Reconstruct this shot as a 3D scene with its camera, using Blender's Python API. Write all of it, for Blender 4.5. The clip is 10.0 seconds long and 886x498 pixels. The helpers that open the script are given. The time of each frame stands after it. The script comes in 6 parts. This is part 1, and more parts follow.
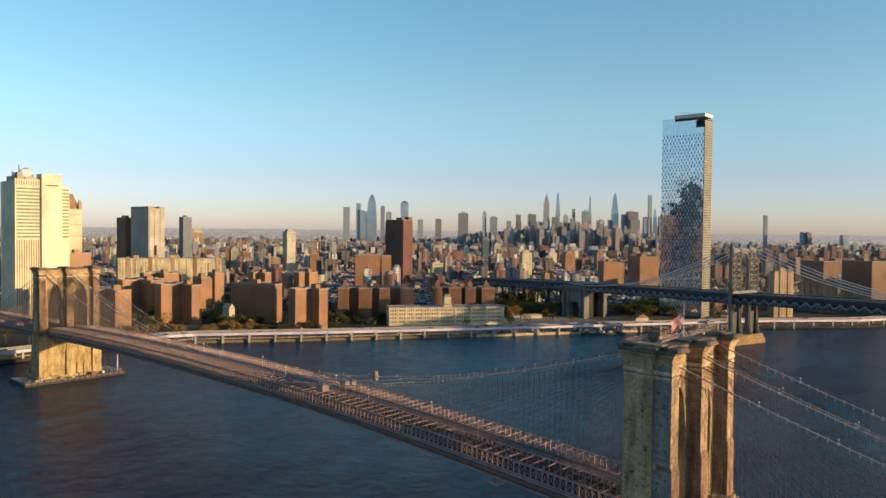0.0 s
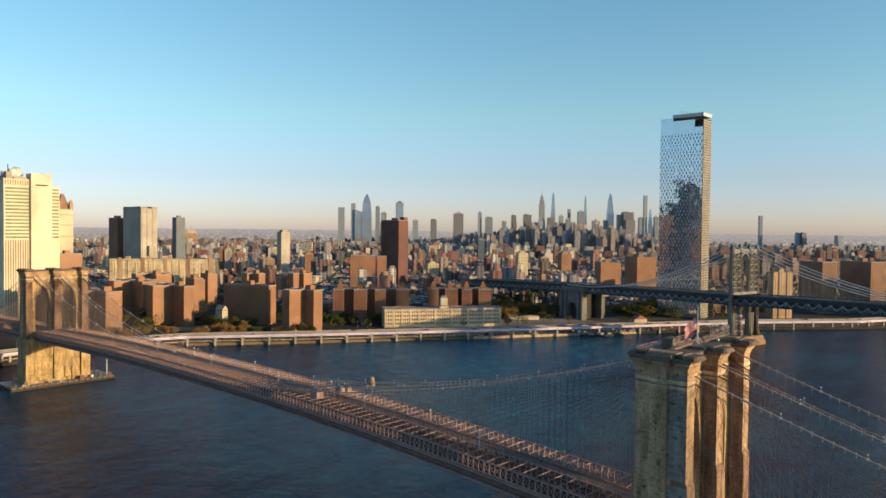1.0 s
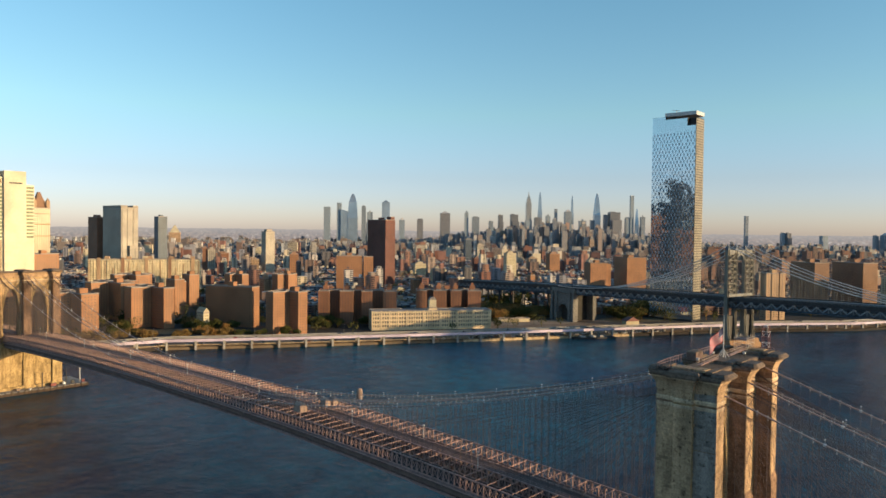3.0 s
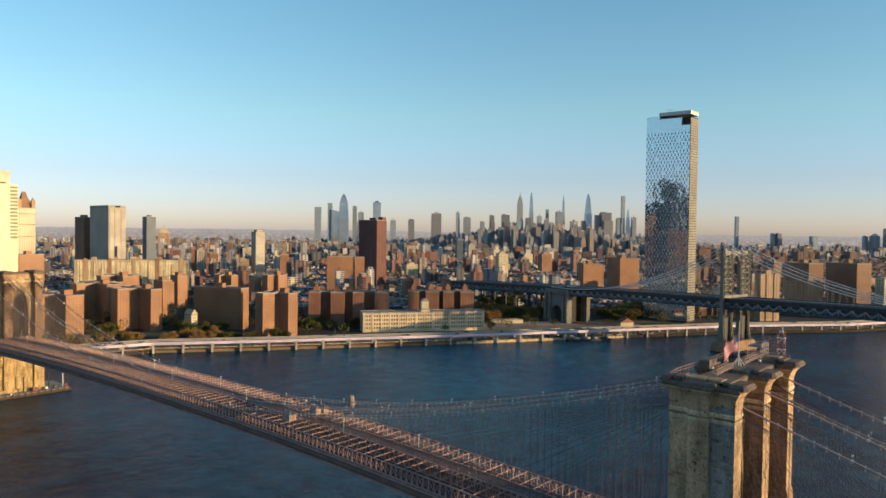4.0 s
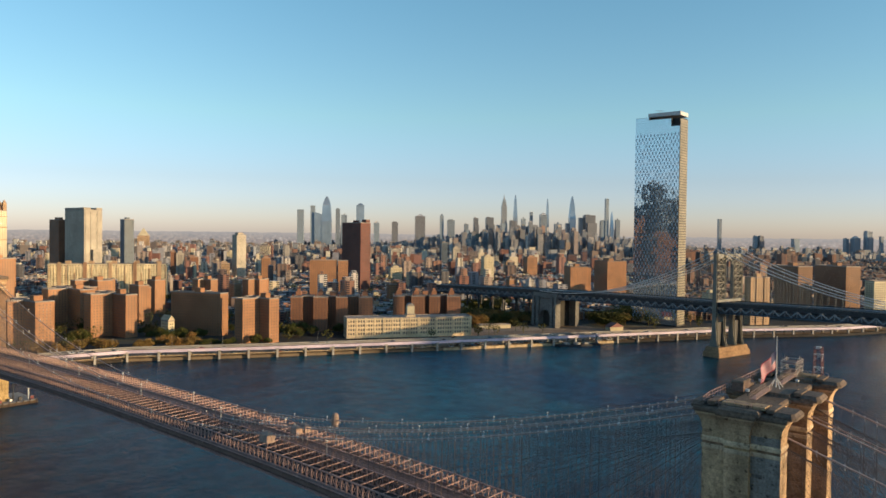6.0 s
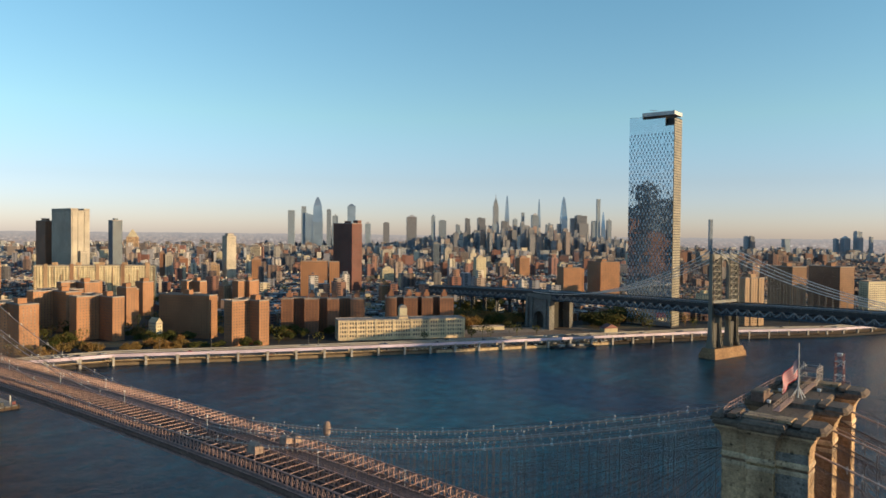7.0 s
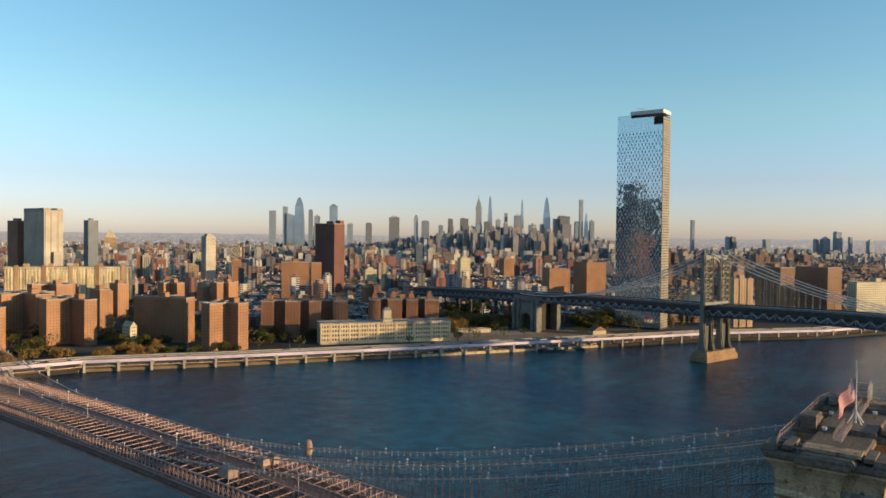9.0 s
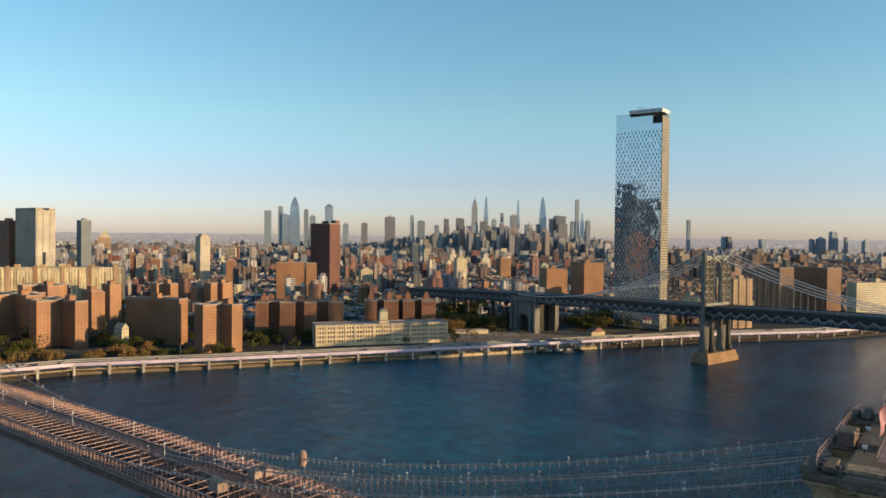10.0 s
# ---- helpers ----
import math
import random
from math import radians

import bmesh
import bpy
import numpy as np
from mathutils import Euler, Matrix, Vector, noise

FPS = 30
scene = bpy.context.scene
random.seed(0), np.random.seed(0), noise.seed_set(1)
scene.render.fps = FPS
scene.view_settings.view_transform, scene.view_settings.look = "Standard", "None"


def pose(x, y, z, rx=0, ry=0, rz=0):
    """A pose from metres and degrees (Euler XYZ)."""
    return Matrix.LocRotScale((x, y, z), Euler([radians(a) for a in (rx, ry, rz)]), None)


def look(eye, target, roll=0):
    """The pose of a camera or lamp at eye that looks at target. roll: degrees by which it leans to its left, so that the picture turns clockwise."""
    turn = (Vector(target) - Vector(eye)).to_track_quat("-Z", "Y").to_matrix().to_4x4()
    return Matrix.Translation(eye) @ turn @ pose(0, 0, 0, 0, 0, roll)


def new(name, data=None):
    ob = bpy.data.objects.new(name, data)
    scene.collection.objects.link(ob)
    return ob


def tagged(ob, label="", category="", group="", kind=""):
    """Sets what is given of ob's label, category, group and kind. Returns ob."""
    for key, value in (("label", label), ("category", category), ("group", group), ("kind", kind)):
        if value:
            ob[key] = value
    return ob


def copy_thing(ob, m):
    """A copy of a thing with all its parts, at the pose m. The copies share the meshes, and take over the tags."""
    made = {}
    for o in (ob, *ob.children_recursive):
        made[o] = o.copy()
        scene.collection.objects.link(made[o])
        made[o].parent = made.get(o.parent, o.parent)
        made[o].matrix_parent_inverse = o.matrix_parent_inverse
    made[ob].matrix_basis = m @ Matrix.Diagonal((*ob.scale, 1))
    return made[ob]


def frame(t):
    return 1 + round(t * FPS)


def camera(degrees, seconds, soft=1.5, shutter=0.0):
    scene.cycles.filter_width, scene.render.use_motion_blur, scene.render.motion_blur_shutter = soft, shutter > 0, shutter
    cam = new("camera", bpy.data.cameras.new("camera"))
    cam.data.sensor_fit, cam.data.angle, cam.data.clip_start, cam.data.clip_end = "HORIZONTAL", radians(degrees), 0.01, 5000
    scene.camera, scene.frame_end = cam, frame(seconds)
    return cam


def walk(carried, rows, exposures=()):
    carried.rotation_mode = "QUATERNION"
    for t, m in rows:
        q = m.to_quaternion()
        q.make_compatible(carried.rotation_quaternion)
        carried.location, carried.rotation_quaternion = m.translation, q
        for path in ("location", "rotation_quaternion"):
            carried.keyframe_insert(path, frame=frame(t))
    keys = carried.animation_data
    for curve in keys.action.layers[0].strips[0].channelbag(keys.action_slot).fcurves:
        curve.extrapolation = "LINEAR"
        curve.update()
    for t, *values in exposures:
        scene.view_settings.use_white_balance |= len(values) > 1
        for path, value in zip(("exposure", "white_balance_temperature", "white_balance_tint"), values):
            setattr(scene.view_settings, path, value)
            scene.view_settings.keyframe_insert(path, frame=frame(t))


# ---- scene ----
cam = camera(63.3, 10.0, soft=1.58)
PATH = [
    (0, (-205.604, -93.818, 115.022), (-204.126, -92.471, 114.969), 0.6),
    (0.5, (-202.003, -89.277, 115.044), (-200.52, -87.936, 114.992), 0.6),
    (1, (-198.402, -84.959, 115.161), (-196.915, -83.623, 115.109), 0.6),
    (1.5, (-194.934, -80.787, 115.193), (-193.442, -79.456, 115.141), 0.6),
    (2, (-191.579, -76.656, 115.293), (-190.081, -75.332, 115.24), 0.7),
    (2.5, (-188.139, -72.709, 115.494), (-186.634, -71.393, 115.441), 0.7),
    (4, (-177.13, -59.974, 115.513), (-175.601, -58.686, 115.462), 0.7),
    (4.5, (-173.436, -55.868, 115.631), (-171.9, -54.589, 115.581), 0.7),
    (5, (-169.666, -51.66, 115.689), (-168.123, -50.389, 115.642), 0.7),
    (5.5, (-166.099, -47.644, 115.772), (-164.548, -46.382, 115.727), 0.7),
    (7, (-155.65, -36.129, 115.67), (-154.076, -34.895, 115.629), 0.6),
    (7.5, (-152.12, -32.233, 115.693), (-150.538, -31.009, 115.652), 0.6),
    (8, (-148.609, -28.524, 115.835), (-147.019, -27.311, 115.795), 0.6),
    (8.5, (-144.97, -24.713, 115.838), (-143.373, -23.511, 115.798), 0.6),
    (9, (-141.368, -20.839, 115.521), (-139.764, -19.644, 115.482), 0.6),
    (9.5, (-137.726, -17.246, 115.596), (-136.119, -16.056, 115.556), 0.6),
    (10, (-134.135, -13.547, 115.686), (-132.524, -12.362, 115.647), 0.6),
]
walk(cam, [(t, look(eye, target, roll)) for t, eye, target, roll in PATH], [(0, 0.6), (10, 0.6)])

# ---- light ----
SUN_FROM = Vector((0.332, -0.936, 0.119)).normalized()
sun_lamp = bpy.data.lights.new("sun", "SUN")
sun_lamp.energy, sun_lamp.angle, sun_lamp.color = 4.75, radians(0.6), (1.0, 0.71, 0.375)
sun = new("sun", sun_lamp)
sun.matrix_world = look(SUN_FROM * 100, (0, 0, 0))

world = bpy.data.worlds.new("sky")
scene.world = world
world.use_nodes = True
wn = world.node_tree
sky = wn.nodes.new("ShaderNodeTexSky")
sky.sky_type, sky.sun_disc = "NISHITA", False
sky.sun_elevation, sky.sun_rotation = math.asin(SUN_FROM.z), math.atan2(SUN_FROM.x, SUN_FROM.y)
sky.altitude, sky.air_density, sky.dust_density, sky.ozone_density = 0, 1.0, 0.4, 1.5
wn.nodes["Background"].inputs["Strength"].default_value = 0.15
# the lower air is hazier than the clear-air model: its tint by height above the horizon
way = wn.nodes.new("ShaderNodeTexCoord")
split = wn.nodes.new("ShaderNodeSeparateXYZ")
haze = wn.nodes.new("ShaderNodeValToRGB")
tint = wn.nodes.new("ShaderNodeMix")
tint.data_type, tint.blend_type = "RGBA", "MULTIPLY"
tint.inputs[0].default_value = 1.0
# gain on the graded sky, besides the background strength
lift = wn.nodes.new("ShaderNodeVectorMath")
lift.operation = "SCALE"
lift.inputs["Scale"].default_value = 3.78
while len(haze.color_ramp.elements) < 5:
    haze.color_ramp.elements.new(0.5)
for spot, (place, colour) in zip(haze.color_ramp.elements, ((0.0, (0.222, 0.26, 0.572)), (0.035, (0.204, 0.238, 0.463)), (0.072, (0.199, 0.225, 0.365)), (0.157, (0.219, 0.276, 0.316)), (0.3, (0.206, 0.29, 0.323)))):
    spot.position, spot.color = place, (*colour, 1)
wn.links.new(way.outputs["Generated"], split.inputs[0])
wn.links.new(split.outputs[2], haze.inputs[0])
wn.links.new(sky.outputs[0], tint.inputs[6])
wn.links.new(haze.outputs[0], tint.inputs[7])
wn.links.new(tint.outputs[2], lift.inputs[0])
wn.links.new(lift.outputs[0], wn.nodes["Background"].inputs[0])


# ---- building blocks ----
class Shape:
    """Gathers faces for one mesh."""

    def __init__(self):
        self.v, self.f = [], []

    def add(self, verts, faces):
        n = len(self.v)
        self.v.extend(verts)
        self.f.extend([tuple(i + n for i in f) for f in faces])
        return self

    def box(self, x0, x1, y0, y1, z0, z1):
        return self.add([(x0, y0, z0), (x1, y0, z0), (x1, y1, z0), (x0, y1, z0), (x0, y0, z1), (x1, y0, z1), (x1, y1, z1), (x0, y1, z1)], BOX)

    def prism(self, ring, z0, z1, grow=0.0, cx=0.0, cy=0.0):
        """A ring of (x, y), counter-clockwise, drawn up from z0 to z1; the top is grown outwards by a factor."""
        n = len(ring)
        low = [(x, y, z0) for x, y in ring]
        top = [(cx + (x - cx) * (1 + grow), cy + (y - cy) * (1 + grow), z1) for x, y in ring]
        return self.add(low + top, [tuple(range(n - 1, -1, -1)), tuple(range(n, 2 * n))] + [(i, (i + 1) % n, n + (i + 1) % n, n + i) for i in range(n)])

    def flare(self, x0, x1, y0, y1, z0, z1, d):
        """A box whose top is wider by d all round."""
        return self.add([(x0, y0, z0), (x1, y0, z0), (x1, y1, z0), (x0, y1, z0), (x0 - d, y0 - d, z1), (x1 + d, y0 - d, z1), (x1 + d, y1 + d, z1), (x0 - d, y1 + d, z1)], BOX)

    def beam(self, a, b, w, h=None):
        """A square bar from a to b, w wide across and h high."""
        a, b = Vector(a), Vector(b)
        h = w if h is None else h
        d = (b - a).normalized()
        side = d.cross(Vector((0, 0, 1)))
        side = Vector((1, 0, 0)) if side.length < 1e-4 else side.normalized()
        up = side.cross(d).normalized()
        s, u = side * w / 2, up * h / 2
        return self.add([tuple(p) for p in (a - s - u, a + s - u, a + s + u, a - s + u, b - s - u, b + s - u, b + s + u, b - s + u)],
                        [(0, 1, 2, 3), (7, 6, 5, 4), (0, 4, 5, 1), (1, 5, 6, 2), (2, 6, 7, 3), (3, 7, 4, 0)])

    def tube(self, path, r, n=6):
        pts = [Vector(p) for p in path]
        verts, faces = [], []
        for i, p in enumerate(pts):
            d = (pts[min(i + 1, len(pts) - 1)] - pts[max(i - 1, 0)]).normalized()
            side = d.cross(Vector((0, 0, 1)))
            side = Vector((1, 0, 0)) if side.length < 1e-4 else side.normalized()
            up = side.cross(d).normalized()
            rr = r[i] if isinstance(r, (list, tuple)) else r
            verts += [tuple(p + rr * (math.cos(k * math.tau / n) * side + math.sin(k * math.tau / n) * up)) for k in range(n)]
        for i in range(len(pts) - 1):
            faces += [(i * n + k, i * n + (k + 1) % n, (i + 1) * n + (k + 1) % n, (i + 1) * n + k) for k in range(n)]
        faces += [tuple(range(n - 1, -1, -1)), tuple(range((len(pts) - 1) * n, len(pts) * n))]
        return self.add(verts, faces)

    def sweep(self, rings):
        """One closed body through rings of four corners each."""
        verts = [tuple(p) for r in rings for p in r]
        faces = [(3, 2, 1, 0), tuple(len(verts) - 4 + i for i in range(4))]
        for k in range(len(rings) - 1):
            faces += [(4 * k + i, 4 * k + (i + 1) % 4, 4 * k + 4 + (i + 1) % 4, 4 * k + 4 + i) for i in range(4)]
        return self.add(verts, faces)

    def quad(self, a, b, c, d):
        return self.add([a, b, c, d], [(0, 1, 2, 3)])

    def mesh(self, name, material):
        me = bpy.data.meshes.new(name)
        me.from_pydata(self.v, [], self.f)
        if material:
            me.materials.append(material)
        me.validate()
        me.update()
        return me


BOX = [(0, 3, 2, 1), (4, 5, 6, 7), (0, 1, 5, 4), (1, 2, 6, 5), (2, 3, 7, 6), (3, 0, 4, 7)]


def part(name, shape, material, parent, label="", kind=""):
    ob = new(name, shape if isinstance(shape, bpy.types.Mesh) else shape.mesh(name, material))
    ob.parent = parent
    return tagged(ob, label=label, kind=kind)


def thing(name, m, label, category, group="", kind=""):
    ob = new(name)
    ob.matrix_world = m
    return tagged(ob, label, category, group, kind)


def whole(name, shape, material, label, category, kind="", m=None):
    """A thing, or a piece of the setting, that is one mesh."""
    ob = new(name, shape.mesh(name, material))
    if m is not None:
        ob.matrix_world = m
    return tagged(ob, label, category, kind=kind)


# ---- materials ----
BASE_SCALE = 0.76  # scales worn and facade colours down, to deepen shade against the bright sky


class Nodes:
    def __init__(self, name):
        self.mat = bpy.data.materials.new(name)
        self.mat.use_nodes = True
        self.t = self.mat.node_tree
        self.b = self.t.nodes["Principled BSDF"]

    def n(self, type_name, **props):
        node = self.t.nodes.new("ShaderNode" + type_name)
        for key, value in props.items():
            if key == "op":
                node.operation = value
            elif key == "blend":
                node.blend_type = value
            elif key == "kind":
                node.data_type = value
        return node

    def link(self, a, b):
        self.t.links.new(a, b)

    def math(self, op, a, b=None, c=None):
        node = self.n("Math", op=op)
        for i, v in enumerate((a, b, c)):
            if v is None:
                continue
            if isinstance(v, (int, float)):
                node.inputs[i].default_value = v
            else:
                self.link(v, node.inputs[i])
        return node.outputs[0]

    def place(self):
        return self.n("NewGeometry").outputs["Position"]

    def noise(self, scale, detail=4.0, rough=0.55, vec=None, stretch=None):
        node = self.n("TexNoise")
        node.inputs["Scale"].default_value, node.inputs["Detail"].default_value, node.inputs["Roughness"].default_value = scale, detail, rough
        vec = vec or self.place()
        if stretch:
            m = self.n("Mapping")
            m.inputs["Scale"].default_value = stretch
            self.link(vec, m.inputs[0])
            vec = m.outputs[0]
        self.link(vec, node.inputs["Vector"])
        return node.outputs["Fac"]

    def ramp(self, fac, stops):
        node = self.n("ValToRGB")
        el = node.color_ramp.elements
        while len(el) < len(stops):
            el.new(0.5)
        for e, (p, c) in zip(el, stops):
            e.position, e.color = p, (*c, 1) if len(c) == 3 else c
        self.link(fac, node.inputs[0])
        return node.outputs[0]

    def mix(self, fac, a, b, blend="MIX"):
        node = self.n("Mix", kind="RGBA", blend=blend)
        for i, v in ((0, fac), (6, a), (7, b)):
            if isinstance(v, (int, float)):
                node.inputs[i].default_value = v
            elif isinstance(v, tuple):
                node.inputs[i].default_value = (*v, 1)
            else:
                self.link(v, node.inputs[i])
        return node.outputs[2]

    def bump(self, height, strength, distance):
        node = self.n("Bump")
        node.inputs["Strength"].default_value, node.inputs["Distance"].default_value = strength, distance
        self.link(height, node.inputs["Height"])
        self.link(node.outputs[0], self.b.inputs["Normal"])

    def done(self, color, rough=0.8, metal=0.0, spec=0.5):
        for key, v in (("Base Color", color), ("Roughness", rough), ("Metallic", metal), ("Specular IOR Level", spec)):
            if isinstance(v, tuple):
                self.b.inputs[key].default_value = (*v, 1)
            elif isinstance(v, (int, float)):
                self.b.inputs[key].default_value = v
            else:
                self.link(v, self.b.inputs[key])
        return self.mat


def worn(name, color, rough=0.8, metal=0.0, grain=1.0, wear=0.35, big=0.05, relief=0.02, spec=0.4):
    """A surface with fine grain and larger patches of wear."""
    k = Nodes(name)
    color = tuple(c * BASE_SCALE for c in color)
    dark = tuple(c * (1 - wear) for c in color)
    light = tuple(min(1, c * (1 + wear)) for c in color)
    a = k.noise(grain, 5)
    c1 = k.ramp(a, [(0.3, dark), (0.7, light)])
    c2 = k.mix(k.ramp(k.noise(big, 4), [(0.4, (0, 0, 0)), (0.65, (1, 1, 1))]), c1, k.mix(1.0, c1, (0.72, 0.72, 0.74), "MULTIPLY"))
    rnd = k.n("ObjectInfo").outputs["Random"]
    c3 = k.mix(1.0, c2, k.ramp(rnd, [(0, (0.85, 0.85, 0.85)), (1, (1.0, 1.0, 1.0))]), "MULTIPLY")
    if relief:
        k.bump(a, 0.5, relief)
    return k.done(c3, rough, metal, spec)


def masonry(name, light, dark, course=0.62, length=1.5):
    """Coursed stone blocks with recessed joints and stains that run down."""
    k = Nodes(name)
    tc = k.n("TexCoord").outputs["Object"]
    sep = k.n("SeparateXYZ")
    k.link(tc, sep.inputs[0])
    along = k.math("ADD", sep.outputs[0], sep.outputs[1])
    comb = k.n("CombineXYZ")
    k.link(along, comb.inputs[0]), k.link(sep.outputs[2], comb.inputs[1])
    br = k.n("TexBrick")
    br.inputs["Scale"].default_value = 1.0
    br.inputs["Brick Width"].default_value, br.inputs["Row Height"].default_value = length, course
    br.inputs["Mortar Size"].default_value, br.inputs["Mortar Smooth"].default_value = 0.035, 0.5
    br.inputs["Color1"].default_value, br.inputs["Color2"].default_value = (*light, 1), (*dark, 1)
    br.inputs["Mortar"].default_value = (*(c * 0.7 for c in dark), 1)
    k.link(comb.outputs[0], br.inputs["Vector"])
    stain = k.ramp(k.noise(0.35, 6, 0.6, tc, (1, 1, 0.25)), [(0.38, (0.45, 0.44, 0.42)), (0.62, (1, 1, 1))])
    spots = k.ramp(k.noise(1.6, 3, 0.5, tc), [(0.3, (0.55, 0.53, 0.5)), (0.48, (1, 1, 1))])
    c = k.mix(1.0, k.mix(1.0, br.outputs["Color"], stain, "MULTIPLY"), spots, "MULTIPLY")
    h = k.math("ADD", k.math("MULTIPLY", br.outputs["Fac"], -1.0), k.math("MULTIPLY", k.noise(3.0, 5, 0.6, tc), 0.8))
    k.bump(h, 0.7, 0.08)
    return k.done(c, 0.9, 0, 0.3)


def masonry_cut(name, colour):
    """Weathered cut stones: each its own tone, with pits, soot marks and long stains."""
    k = Nodes(name)
    tc = k.place()
    info = k.n("ObjectInfo").outputs["Random"]
    isle = k.n("NewGeometry").outputs["Random Per Island"]
    rnd = k.math("FRACT", k.math("ADD", k.math("MULTIPLY", info, 7.7), isle))
    tone = k.ramp(rnd, [(0.0, (0.62, 0.6, 0.58)), (0.1, (0.85, 0.84, 0.82)), (0.55, (0.97, 0.96, 0.94)), (1.0, (1.1, 1.08, 1.02))])
    grain = k.noise(2.6, 6, 0.65, tc)
    c = k.mix(1.0, colour, tone, "MULTIPLY")
    c = k.mix(1.0, c, k.ramp(grain, [(0.3, (0.62, 0.6, 0.58)), (0.55, (1, 1, 1)), (0.75, (1.2, 1.18, 1.12))]), "MULTIPLY")
    c = k.mix(1.0, c, k.ramp(k.noise(0.9, 3, 0.5, tc), [(0.3, (0.3, 0.28, 0.26)), (0.4, (1, 1, 1))]), "MULTIPLY")
    c = k.mix(1.0, c, k.ramp(k.noise(0.3, 6, 0.6, tc, (1, 1, 0.3)), [(0.36, (0.5, 0.5, 0.5)), (0.62, (1, 1, 1))]), "MULTIPLY")
    k.bump(grain, 0.6, 0.1)
    return k.done(c, 0.92, 0, 0.3)


def facade(name, tones, glass=(0.03, 0.035, 0.045), storey=3.2, bay=3.0, part_glass=0.42, rough=0.85, tops=(0.07, 0.2, 0.5)):
    """Walls of far blocks: each block its own tone, with rows of windows; plain roofs."""
    k = Nodes(name)
    geo = k.n("NewGeometry")
    rnd = geo.outputs["Random Per Island"]
    ramp = k.n("ValToRGB")
    ramp.color_ramp.interpolation = "CONSTANT"
    el = ramp.color_ramp.elements
    while len(el) < len(tones):
        el.new(0.5)
    for i, (e, c) in enumerate(zip(el, tones)):
        e.position, e.color = i / len(tones), (*(v * BASE_SCALE for v in c), 1)
    k.link(rnd, ramp.inputs[0])
    sep, nor = k.n("SeparateXYZ"), k.n("SeparateXYZ")
    k.link(geo.outputs["Position"], sep.inputs[0]), k.link(geo.outputs["Normal"], nor.inputs[0])
    shift = k.math("MULTIPLY", rnd, 37.0)
    u = k.math("ADD", k.math("ADD", sep.outputs[0], sep.outputs[1]), shift)
    fu = k.math("FRACT", k.math("DIVIDE", u, bay))
    fz = k.math("FRACT", k.math("DIVIDE", sep.outputs[2], storey))
    win = k.math("MULTIPLY", k.math("LESS_THAN", fu, part_glass), k.math("LESS_THAN", k.math("ABSOLUTE", k.math("SUBTRACT", fz, 0.5)), 0.27))
    wall = k.math("LESS_THAN", k.math("ABSOLUTE", nor.outputs[2]), 0.5)
    win = k.math("MULTIPLY", win, wall)
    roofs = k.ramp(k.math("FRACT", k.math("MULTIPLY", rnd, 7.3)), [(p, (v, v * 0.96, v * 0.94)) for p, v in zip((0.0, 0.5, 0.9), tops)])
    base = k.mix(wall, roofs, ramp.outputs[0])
    base = k.mix(1.0, base, k.ramp(k.noise(0.15, 4), [(0.3, (0.7, 0.7, 0.7)), (0.7, (1, 1, 1))]), "MULTIPLY")
    c = k.mix(win, base, glass)
    r = k.math("SUBTRACT", rough, k.math("MULTIPLY", win, 0.6))
    return k.done(c, r, 0, 0.5)


